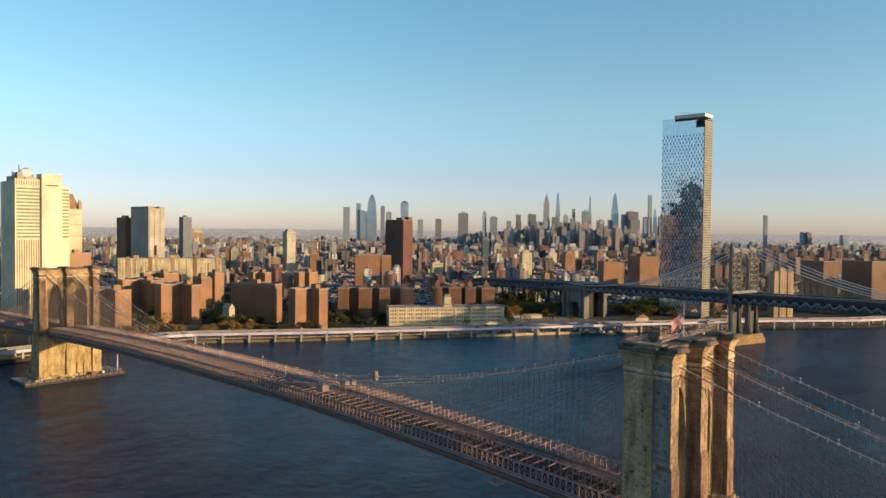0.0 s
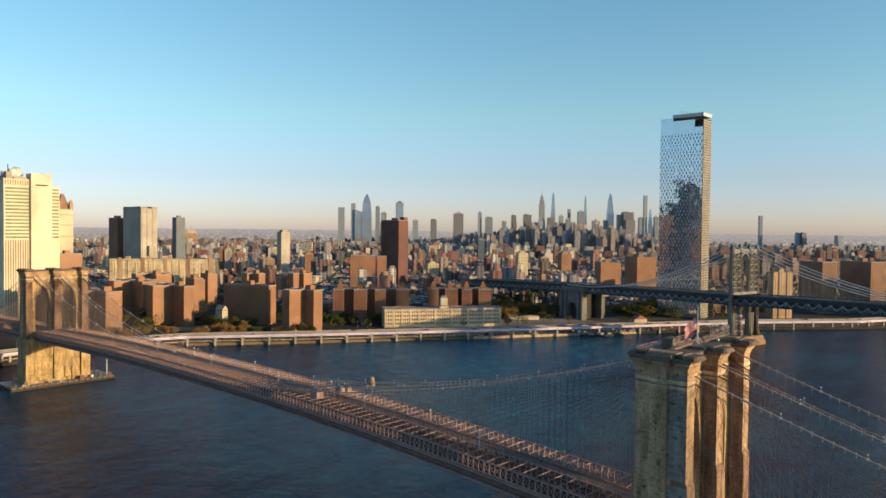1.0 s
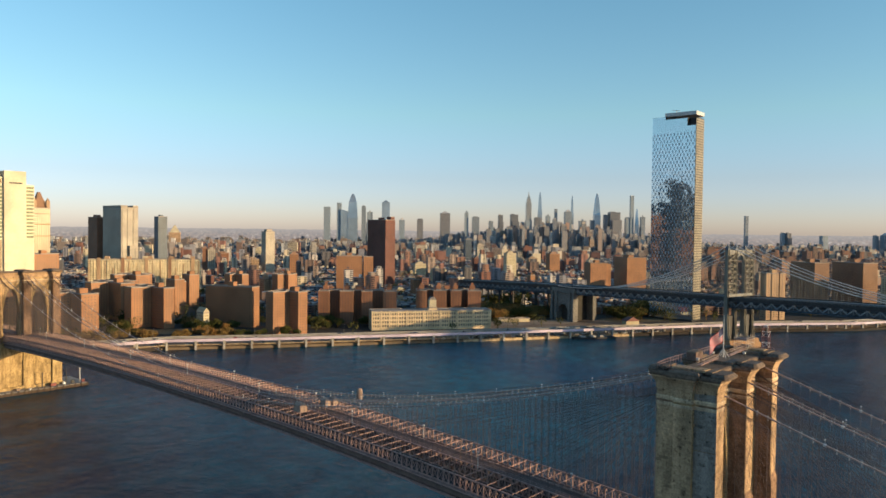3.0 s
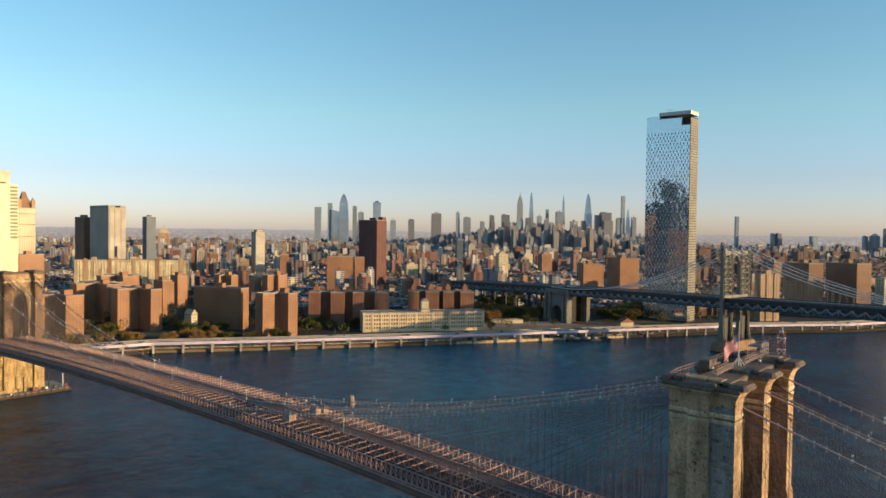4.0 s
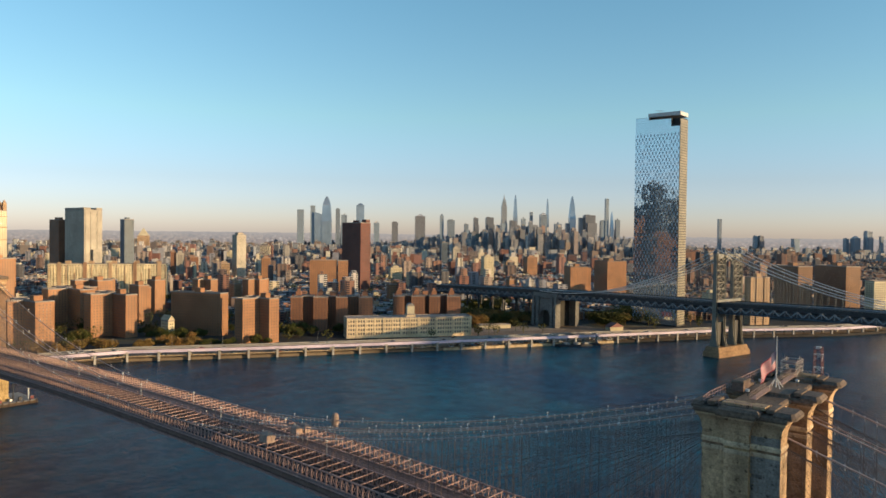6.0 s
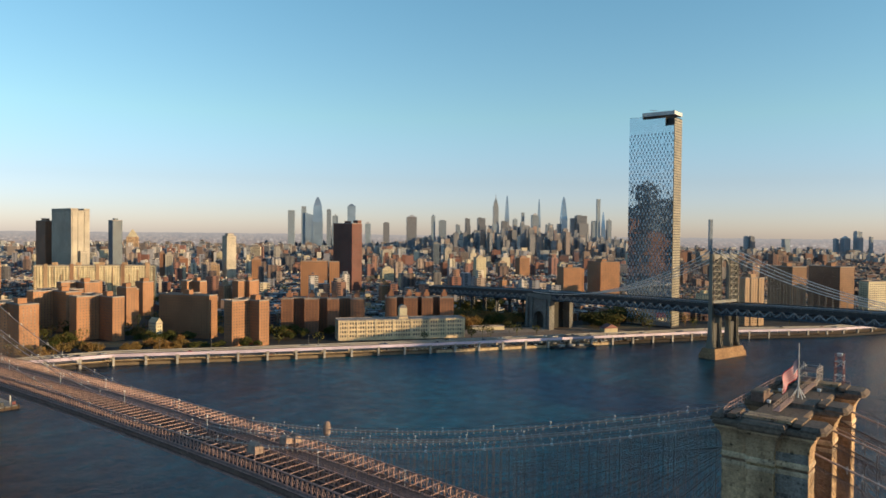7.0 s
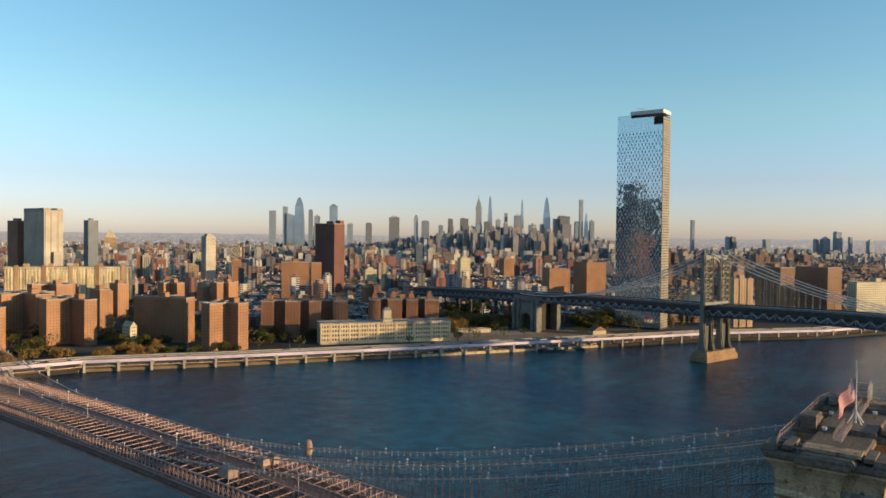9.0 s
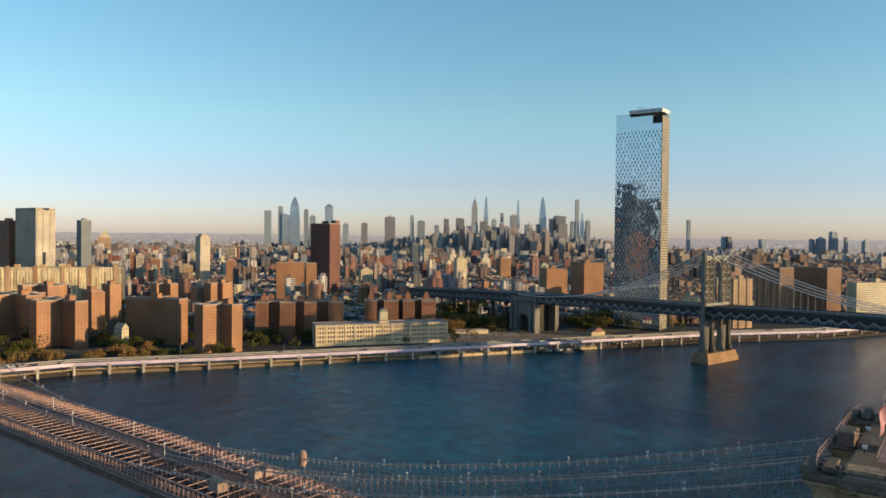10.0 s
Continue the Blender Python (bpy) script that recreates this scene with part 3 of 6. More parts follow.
            part("cap_block", Shape().prism(b, 82.9, 83.5, 0.03, c, s * 7.5).prism(b, 83.5, 84.1, -0.2, c, s * 7.5), MAT["dark_ledge"], t, "dark cut-cornered coping block")
            part("slab", Shape().flare(c - 2.9, c + 2.9, s * 5.4 - 0.75, s * 5.4 + 0.75, 83.7, 84.35, -0.08), MAT["ledge"], t)
    for s in (-1, 1):
        part("cap_block", Shape().flare(s * 22.2 - 1.3, s * 22.2 + 1.3, -3.8, 3.4, 82.95, 83.5, 0.1).flare(s * 22.2 - 1.4, s * 22.2 + 1.4, -3.9, 3.5, 83.5, 84.0, -0.45), MAT["dark_ledge"], t)
        part("slab", Shape().flare(s * 19.8 - 1.7, s * 19.8 + 1.7, -4.4, 3.4, 84.0, 84.5, -0.08), MAT["ashlar"], t, "pale flat roof slab")
    return t


near_tower = stone_tower(BRIDGE @ pose(1.2, 0, 0), "weathered granite bridge tower with pointed arches and a flat roof")
stone_tower(BRIDGE @ pose(0, SPAN, 0), "sunlit tan stone bridge tower with pointed arches in the river")

# deck: slab, trusses, struts, promenade
V0, V1 = -288.0, 760.0
deck = thing("bridge_deck", BRIDGE, "long tan steel bridge deck with open trusses and two dark roadways", "bridge deck")


def strip(u0, u1, lift, thick, v0=V0, v1=V1, step=12.0):
    s = Shape()
    n = int((v1 - v0) / step)
    vs = [v0 + (v1 - v0) * i / n for i in range(n + 1)]
    return s.sweep([((u0, a, road_z(a) + lift - thick), (u1, a, road_z(a) + lift - thick), (u1, a, road_z(a) + lift), (u0, a, road_z(a) + lift)) for a in vs])


for s in (-1, 1):
    u = sorted((s * 3.2, s * 13.4))
    part("roadway", strip(u[0], u[1], 0, 0.5), MAT["asphalt"], deck, "dark asphalt roadway")
part("floor_beam", strip(-13.9, 13.9, -0.55, 1.6), MAT["brown_steel"], deck)
part("promenade", strip(-2.7, 2.7, 4.3, 0.35), MAT["planks"], deck, "raised plank walkway between the roadways")
TRUSS = 4.4
OUT = 13.7
PANEL = 2.285


def truss(u):
    """Chords, posts and crossed diagonals; the outer ones stand on a closed edge beam."""
    s = Shape()
    foot = 0.7 if abs(u) > 5 else 0.1
    n = int((V1 - V0) / 9.14)
    vs = [V0 + (V1 - V0) * i / n for i in range(n + 1)]
    for lift, w, h in ((foot, 0.4, 0.3), (TRUSS, 0.5, 0.36)):
        for a, b in zip(vs, vs[1:]):
            s.beam((u, a, road_z(a) + lift), (u, b, road_z(b) + lift), w, h)
    v = V0
    while v < V1 - PANEL:
        z, y = road_z(v), road_z(v + PANEL)
        s.beam((u, v, z + foot), (u, v, z + TRUSS), 0.36)
        if -60 < v < 520:
            s.beam((u, v, z + foot), (u, v + PANEL, y + TRUSS), 0.13).beam((u, v, z + TRUSS), (u, v + PANEL, y + foot), 0.13)
        v += PANEL
    return s


for u in (-OUT, -3.0, 3.0, OUT):
    part("truss", truss(u), MAT["tan_steel"], deck, "tan lattice truss along the roadway" if abs(u) > 5 else "")
v = 8.0
while v < SPAN - 6:
    for s in (-1, 1):
        z = road_z(v) + TRUSS + 0.1
        part("strut", Shape().beam((s * 3.0, v, z), (s * OUT, v, z), 0.22, 0.22), MAT["tan_steel"], deck)
    v += 2 * PANEL
for s in (-1, 1):
    rail = Shape()
    for lift in (5.0, 5.5):
        n = 90
        vs = [V0 + (V1 - V0) * i / n for i in range(n + 1)]
        for a, b in zip(vs, vs[1:]):
            rail.beam((s * 2.6, a, road_z(a) + lift), (s * 2.6, b, road_z(b) + lift), 0.08)
    v = 0.0
    while v < SPAN:
        rail.beam((s * 2.6, v, road_z(v) + 4.3), (s * 2.6, v, road_z(v) + 5.5), 0.1)
        v += 2 * PANEL
    part("railing", rail, MAT["tan_steel"], deck)
    ledge = strip(s * 14.3 - 0.4, s * 14.3 + 0.4, -0.4, 1.4)
    part("outer_walk", ledge, MAT["brown_steel"], deck)
    part("edge_beam", strip(s * OUT - 0.3, s * OUT + 0.3, 0.6, 1.8), MAT["edge_steel"], deck, "dusty brown closed beam along the deck edge")
    part("bottom_chord", strip(s * OUT - 0.5, s * OUT + 0.5, -2.4, 0.9), MAT["edge_steel"], deck)
    part("pipe", strip(s * 14.6 - 0.2, s * 14.6 + 0.2, 0.25, 0.3), MAT["tan_steel"], deck, "thin pipe along the deck edge")
    v = -30.0
    while v < SPAN:
        part("outrigger", Shape().beam((s * 13.2, v, road_z(v) - 2.2), (s * 14.9, v, road_z(v) - 0.2), 0.25), MAT["edge_steel"], deck)
        v += 4 * PANEL

# cables, clamps with lamps, hangers and stays
CABLES = ((-15.6, -13.6, 0.5, -0.9), (-0.6, -0.6, 0.0, 0.0), (2.2, 2.6, 0.0, -0.1), (17.2, 13.6, -0.2, 0.4))  # off the axis at the towers, at mid-span; lift over the span and over the shore
rope = Shape().box(-0.5, 0.5, -0.5, 0.5, 0, 1).mesh("hanger", MAT["wire"])
clamp = Shape().tube([(0, -0.3, 0), (0, 0.3, 0)], 0.32, 8).beam((0, 0, 0.2), (0, 0, 1.0), 0.07).box(-0.16, 0.16, -0.16, 0.16, 0.95, 1.3).mesh("clamp", MAT["white_metal"])
band = Shape().tube([(0, -0.16, 0), (0, 0.16, 0)], 0.26, 7).box(-0.07, 0.07, -0.09, 0.09, 0.1, 0.5).box(-0.06, 0.06, -0.09, 0.09, -0.8, -0.1).mesh("band", MAT["band"])
for u0, u1, rise, rise_out in CABLES:
    c = thing("main_cable", BRIDGE, "thick painted steel main cable with small lamps along it", "cable", "main cables of the stone bridge")
    inner = abs(u0) < 5

    def high(x):
        return cable_z(x) + (rise if x > 0 else rise_out)

    vs = [V0 + (V1 - V0 + 0.0) * i / 160 for i in range(161)]
    vs = sorted(set([x for x in vs if abs(x) > 2 and abs(x - SPAN) > 2] + [0.0, SPAN]))
    part("cable", Shape().tube([(cradle(u0, u1, x), x, high(x)) for x in vs], 0.2, 7), MAT["cable"], c)
    hang = Shape()
    v = V0 + 4
    k = 0
    while v < V1:
        u, z = cradle(u0, u1, v), high(v)
        low = road_z(v) + (4.3 if inner else TRUSS)
        if z > low + 0.6 and abs(v) > 9 and abs(v - SPAN) > 9:
            if -150 < v < 430:
                ob = part("hanger", rope, None, c)
                ob.location, ob.scale = (u, v, low - 1), (0.06, 0.06, z - low + 1)
            else:
                hang.beam((u, v, low - 1), (u, v, z), 0.08)
            if -110 < v < 240 and k % 8:
                part("band", band, None, c).location = (u, v, z)
        if k % 8 == 0 and -240 < v < SPAN - 10 and abs(v) > 10:
            part("clamp_lamp", clamp, None, c).location = (u, v, z)
        v += PANEL
        k += 1
    part("hanger", hang, MAT["wire"], c, "thin vertical wire ropes far off", "stuff")
    for end, way in ((0, 1), (0, -1), (SPAN, 1), (SPAN, -1)):
        for i in range(1, 22):
            v = end + way * (7 + 5.8 * i)
            part("stay", Shape().beam((cradle(u0, u1, end) + 0.25, end + way * 3, 80.2 - 0.1 * i), (cradle(u0, u1, v) + 0.25, v, road_z(v) + (4.0 if inner else TRUSS)), 0.05 if end == 0 else 0.07), MAT["wire"], c)
    for d in (-0.35, 0.35):
        part("hand_rope", Shape().tube([(cradle(u0, u1, x) + d, x, high(x) + 1.0) for x in vs if -120 < x < SPAN + 80], 0.03, 4), MAT["wire"], c)
# canvas shrouds round the cables
def shroud(u, v, z, size, label):
    """Cloth hung round the cable: size is half width, half length, height; bulging sides and a rounded top."""
    s = Shape()
    w, l, h = size
    rings = []
    for f, g in ((-0.42, 0.72), (-0.25, 0.95), (0.05, 1.0), (0.3, 0.92), (0.46, 0.7), (0.55, 0.35)):
        rings.append([(g * w * math.cos(a * math.tau / 12), g * l * math.sin(a * math.tau / 12), h * f + 0.08 * math.sin(3 * a)) for a in range(12)])
    for a, b in zip(rings, rings[1:]):
        for i in range(12):
            j = (i + 1) % 12
            s.add([a[i], a[j], b[j], b[i]], [(0, 1, 2, 3)])
    s.add(rings[0], [tuple(range(11, -1, -1))]).add(rings[-1], [tuple(range(12))])
    whole("cable_shroud", s, MAT["shroud"], label, "shroud", m=BRIDGE @ pose(u, v, z))


def cable_tent(u, v, z, k):
    t = thing("work_tent", BRIDGE @ pose(u, v, z), "small tan canvas work tent round the bridge cable", "tent", "cable work tents")
    part("canvas", Shape().flare(-1.25 * k, 1.25 * k, -1.7 * k, 1.7 * k, -1.7 * k, 0.5, -0.1).flare(-1.15 * k, 1.15 * k, -1.6 * k, 1.6 * k, 0.5, 1.1 * k, -0.6), MAT["shroud"], t)
    for x in (-1.3, 1.3):
        for y in (-1.75, 1.75):
            part("pole", Shape().beam((x * k, y * k, -3.4 * k), (x * k, y * k, 0.7), 0.1), MAT["tan_steel"], t)


for (u0, u1, rise, _), k, v in zip(CABLES, (1.25, 1.0, 1.0, 0), (152.5, 154.0, 153.0, 150.4)):
    u = cradle(u0, u1, v)
    if k:
        cable_tent(u, v, cable_z(v) + rise - 0.4, k)
    else:
        shroud(u, v, cable_z(v) + rise, (1.3, 1.4, 4.8), "tan canvas wrap tied round the bridge cable")

# ---- steel suspension bridge ----
STEEL = pose(560.4, 178.7, 0, 0, 0, -15.7)


def sdeck_z(r):
    if r < 0:
        return 42.8 + 4.4 * (1 - ((r + 224) / 224) ** 2)
    return 42.8 - 0.014 * r - 0.00003 * r * r


def scable_z(r):
    if r < 0:
        return 54 + 49.5 * ((r + 224) / 224) ** 2
    s = min(1, r / 248)
    return 103.5 - 57 * s - 72 * s * (1 - s)


tower = thing("steel_bridge_tower", STEEL, "blue-grey riveted steel bridge tower on a stone pier", "bridge tower")
pier = Shape().flare(-26.2, 26.2, -9.2, 9.2, -3, 4.6, -0.5).box(-25.2, 25.2, -8.2, 8.2, 4.6, 5.4).flare(-24.6, 24.6, -7.8, 7.8, 5.4, 9.5, -0.9)
part("pier", pier, MAT["pier_stone"], tower, "sunlit stone pier in the river")
LEGS = (-20.5, -7.8, 7.8, 20.5)
for s in LEGS:
    leg = thing("leg", Matrix(), "", "")
    leg.parent = tower
    lv = [(9.5, 5.2), (12.5, 3.9), (18, 2.9), (30, 2.3), (45, 2.1), (99.5, 1.8)]
    # two plates and a solid web, dark as the shade inside an open column
    for f in (-1, 1):
        plate = Shape()
        for (z0, a), (z1, b) in zip(lv, lv[1:]):
            x0, x1 = sorted((s + f * 1.45, s + f * 0.95))
            plate.add([(x0, -a, z0), (x1, -a, z0), (x1, a, z0), (x0, a, z0), (x0, -b, z1), (x1, -b, z1), (x1, b, z1), (x0, b, z1)], BOX)
        part("side_plate", plate, MAT["leg_steel"], leg)
    web = Shape()
    for (z0, a), (z1, b) in zip(lv, lv[1:]):
        web.add([(s - 0.95, -a * 0.5, z0), (s + 0.95, -a * 0.5, z0), (s + 0.95, a * 0.5, z0), (s - 0.95, a * 0.5, z0), (s - 0.95, -b * 0.5, z1), (s + 0.95, -b * 0.5, z1), (s + 0.95, b * 0.5, z1), (s - 0.95, b * 0.5, z1)], BOX)
    part("web", web, MAT["dark_metal"], leg)
    cap = Shape().box(s - 1.9, s + 1.9, -2.0, 2.0, 99.5, 100.5).flare(s - 1.5, s + 1.5, -1.7, 1.7, 100.5, 102.2, -0.5)
    cap.tube([(s, 0, 102.2), (s, 0, 103.6)], [1.1, 1.1], 8).tube([(s, 0, 103.6), (s, 0, 105.0)], [1.1, 0.15], 8)
    part("finial", cap, MAT["blue_steel"], leg, "round cap on the tower leg")
for a, b in ((-20.5, -7.8), (7.8, 20.5)):
    # dark sheets stand in for shade in the open bays
    part("web_panel", Shape().box(a + 1.5, b - 1.5, -0.3, 0.3, 9.5, 33.0), MAT["dark_metal"], tower, "dark sheet for the shade between the legs")
    for z, step in [(54.0 + 5.8 * i, 5.8) for i in range(7)]:
        part("cross_brace", Shape().beam((a, -1.3, z), (b, -1.3, z + step), 0.5).beam((a, -1.3, z + step), (b, -1.3, z), 0.5).beam((a, -1.3, z), (b, -1.3, z), 0.8), MAT["leg_steel"], tower)
        # dark backing bars stand in for the shade behind the open lattice
        part("back_brace", Shape().beam((a, 1.3, z + step / 2), (b, 1.3, z + step * 1.5), 1.1).beam((a, 1.3, z + step * 1.5), (b, 1.3, z + step / 2), 1.1).beam((a, 1.3, z), (b, 1.3, z), 1.0), MAT["dark_metal"], tower)
portal = Shape()
portal.box(-20, 20, -1.2, 1.2, 95.5, 99.2)
part("cross_beam", Shape().box(-20, 20, -1.9, 1.9, 52.5, 55.0), MAT["pale_steel"], tower)
for i in range(10):
    a0, a1 = math.pi * i / 10, math.pi * (i + 1) / 10
    portal.beam((6.0 * math.cos(a0), 0, 88.5 + 6.5 * math.sin(a0)), (6.0 * math.cos(a1), 0, 88.5 + 6.5 * math.sin(a1)), 2.0, 1.4)
for x in (-14.1, 14.1):
    for i in range(6):
        a0, a1 = math.pi * i / 6, math.pi * (i + 1) / 6
        portal.beam((x + 4.6 * math.cos(a0), 0, 90.8 + 4.6 * math.sin(a0)), (x + 4.6 * math.cos(a1), 0, 90.8 + 4.6 * math.sin(a1)), 1.8, 1.0)
part("portal", portal, MAT["pale_steel"], tower, "arched steel portal across the tower head")

R0, R1 = -440.0, 510.0
sdeck = thing("steel_bridge_deck", STEEL, "blue-grey double-deck steel truss bridge roadway", "bridge deck")


def sstrip(s0, s1, lift, thick):
    sh = Shape()
    n = 60
    rs = [R0 + (R1 - R0) * i / n for i in range(n + 1)]
    return sh.sweep([((s0, a, sdeck_z(a) + lift - thick), (s1, a, sdeck_z(a) + lift - thick), (s1, a, sdeck_z(a) + lift), (s0, a, sdeck_z(a) + lift)) for a in rs])


part("lower_deck", sstrip(-17, 17, 0, 1.0), MAT["dark_metal"], sdeck)
part("upper_deck", sstrip(-18.2, -8.0, 8.3, 0.8), MAT["blue_steel"], sdeck)
part("upper_deck", sstrip(8.0, 18.2, 8.3, 0.8), MAT["blue_steel"], sdeck)
for s in (-16.6, -6.0, 6.0, 16.6):
    chord, brace = Shape(), Shape()
    n = 88
    rs = [R0 + (R1 - R0) * i / n for i in range(n + 1)]
    for a, b in zip(rs, rs[1:]):
        m = (a + b) / 2
        for lift, w in ((-0.6, 1.6), (5.4, 0.9), (7.6, 1.0)):
            chord.beam((s, a, sdeck_z(a) + lift), (s, b, sdeck_z(b) + lift), 0.8, w)
        if abs(s) > 10:
            out = s * 1.012
            brace.beam((out, a, sdeck_z(a) + 0.2), (out, m, sdeck_z(m) + 5.0), 0.9).beam((out, m, sdeck_z(m) + 5.0), (out, b, sdeck_z(b) + 0.2), 0.9)
            brace.beam((out, m, sdeck_z(m)), (out, m, sdeck_z(m) + 5.2), 0.45)
        else:
            chord.beam((s, m, sdeck_z(m) + 7.2), (s, b, sdeck_z(b)), 1.6, 0.6).beam((s, a, sdeck_z(a) + 3.6), (s, b, sdeck_z(b) + 3.6), 0.5, 3.2)
    part("chord", chord, MAT["blue_steel"], sdeck, "dark blue steel chords of the truss")
    if abs(s) > 10:
        part("bracing", brace, MAT["brace_steel"], sdeck, "pale zigzag bracing of the side truss", "stuff")
        # solid dark band added to close off the upper half of the truss side
        part("side_screen", sstrip(s * 1.09 - 0.15, s * 1.09 + 0.15, 9.2, 3.6), MAT["dark_metal"], sdeck, "solid dark band along the upper road")
for s in (-18.6, 18.6):
    rl = Shape()
    n = 158
    rs = [R0 + (R1 - R0) * i / n for i in range(n + 1)]
    for i, (a, b) in enumerate(zip(rs, rs[1:])):
        rl.beam((s, a, sdeck_z(a) + 9.6), (s, b, sdeck_z(b) + 9.6), 0.2)
        rl.beam((s, a, sdeck_z(a) + 8.2), (s, a, sdeck_z(a) + 9.6), 0.15)
    part("railing", rl, MAT["pale_steel"], sdeck)
for s in (-19.4, -7.4, 7.4, 19.4):
    c = thing("main_cable", STEEL, "pale painted steel cable of the blue-grey bridge", "cable", "main cables of the steel bridge")
    rs = sorted(set([-460 + 706 * i / 90 for i in range(91)] + [0.0]))
    rs = [r for r in rs if r >= -440]
    part("cable", Shape().tube([(s, r, scable_z(r)) for r in rs], 0.42, 6), MAT["pale_cable"], c)
    hang = Shape()
    r = -436.0
    while r < 215:
        lo = sdeck_z(r) + 8
        if scable_z(r) > lo + 1 and abs(r) > 4:
            hang.beam((s, r, lo), (s, r, scable_z(r)), 0.1)
        r += 6.0
    part("hanger", hang, MAT["pale_steel"], c, "thin vertical wire ropes", "stuff")

anch = thing("anchorage", STEEL @ pose(0, 236, 0), "big blue-grey granite anchorage block with an arched niche", "anchorage")
for x0, x1 in ((-19, -13), (13, 19)):
    part("block", Shape().box(x0, x1, -20, -9.5, 2, 37).box(x0, x1, 9.5, 22, 2, 37).box(x0, x1, -9.5, 9.5, 24.5, 37), MAT["anchor_stone"], anch)
block = Shape()
# core painted dark for the shade in the hollow between the walls
part("core", Shape().box(-13, 13, -9, 22, 2, 36), MAT["shaded_infill"], anch, "inner masonry painted dark for the hollow's shade")
for i in range(8):
    a0, a1 = math.pi * i / 8, math.pi * (i + 1) / 8
    block.add([(x, 9.5 * math.cos(a), 15 + 9.5 * math.sin(a)) for x in (-19, -13) for a in (a0, a1)] + [(x, 9.5 * math.cos(a), 24.5) for x in (-19, -13) for a in (a0, a1)], [(0, 1, 5, 4), (2, 6, 7, 3), (0, 2, 3, 1), (4, 5, 7, 6), (0, 4, 6, 2), (1, 3, 7, 5)])
part("vault", block, MAT["anchor_stone"], anch)
arch = Shape()
for i in range(10):
    a0, a1 = math.pi * i / 10, math.pi * (i + 1) / 10
    arch.beam((-19.2, 9 * math.cos(a0), 15 + 9 * math.sin(a0)), (-19.2, 9 * math.cos(a1), 15 + 9 * math.sin(a1)), 1.2, 1.2)
part("arch_ring", arch, MAT["anchor_stone"], anch)
for y in (-18, -12, 12, 20):
    part("buttress", Shape().flare(-21.5, -19, y - 2.2, y + 2.2, 2, 30, -0.4).box(-20.8, -19, y - 1.6, y + 1.6, 30, 40), MAT["anchor_stone"], anch)
part("cornice", Shape().flare(-19.5, 19.5, -20.5, 22.5, 37, 38.5, 1.0), MAT["anchor_stone"], anch)
for s in (-1, 1):
    part("colonnade", Shape().box(s * 18 - 1.2, s * 18 + 1.2, -20, 22, 38.5, 44), MAT["anchor_stone"], anch)
vi = thing("approach_viaduct", STEEL, "dark steel columns carrying the bridge approach", "viaduct")
for k in range(9):
    r = 272 + 26.0 * k
    z = sdeck_z(r) - 1.4
    for x in (-12.5, 12.5):
        part("column", Shape().box(x - 0.8, x + 0.8, r - 0.8, r + 0.8, 2, z), MAT["dark_metal"], vi)
    part("cap_beam", Shape().box(-17.5, 17.5, r - 0.9, r + 0.9, z - 2.0, z), MAT["blue_steel"], vi)
    part("brace", Shape().beam((-15.5, r, z - 14), (-5, r, z - 2), 0.5).beam((-15.5, r, z - 2), (-5, r, z - 14), 0.5), MAT["blue_steel"], vi)

# ---- riverside road on piers ----
from itertools import accumulate
WAY = [(-420, 596), (-200, 583), (0, 575), (90, 583), (153, 562), (241, 497), (384, 400), (412, 383), (457, 354), (520, 314), (685, 211), (794, 119), (851, 90), (1019, -8)]


def at_way(d, off=0.0):
    """A place d metres along the riverside, off metres inland of the edge, and the heading."""
    for (x0, y0), (x1, y1) in zip(WAY, WAY[1:]):
        l = math.hypot(x1 - x0, y1 - y0)
        if d <= l or (x1, y1) == WAY[-1]:
            ux, uy = (x1 - x0) / l, (y1 - y0) / l
            return x0 + ux * d - uy * off, y0 + uy * d + ux * off, math.degrees(math.atan2(uy, ux))
        d -= l


LEN = sum(math.dist(a, b) for a, b in zip(WAY, WAY[1:]))


def ribbon(off0, off1, z0, z1, d0=0.0, d1=LEN, step=6.0):
    s = Shape()
    n = max(1, int((d1 - d0) / step))
    ds = [d0 + (d1 - d0) * i / n for i in range(n + 1)]
    low, high = [at_way(d, off0) for d in ds], [at_way(d, off1) for d in ds]
    return s.sweep([((a[0], a[1], z0), (a[0], a[1], z1), (b[0], b[1], z1), (b[0], b[1], z0)) for a, b in zip(low, high)])


viaduct = thing("riverside_viaduct", Matrix(), "long elevated riverside road with a pale violet edge on concrete piers", "viaduct")
part("road_deck", ribbon(0.6, 19, 8.6, 9.6), MAT["concrete"], viaduct)
part("fascia", ribbon(0, 0.6, 7.7, 10.3), MAT["fascia"], viaduct, "pale violet painted road edge")
part("carriageway", ribbon(1.2, 18.4, 9.604, 9.66), worn("pale_road", (0.36, 0.25, 0.175), 0.9, 0, 0.6, 0.2, 0.03, 0.0), viaduct, "worn grey carriageway")
part("barrier", ribbon(18.4, 19, 9.6, 10.6), MAT["concrete"], viaduct)
part("median", ribbon(9.4, 9.8, 9.66, 10.5), MAT["concrete"], viaduct)
pier_mesh = Shape().box(-0.9, 0.9, 0.2, 2.6, -2, 7.0).flare(-1.0, 1.0, 0.1, 2.8, 7.0, 8.6, 0.4).mesh("pier", MAT["concrete"])
d = 14.0
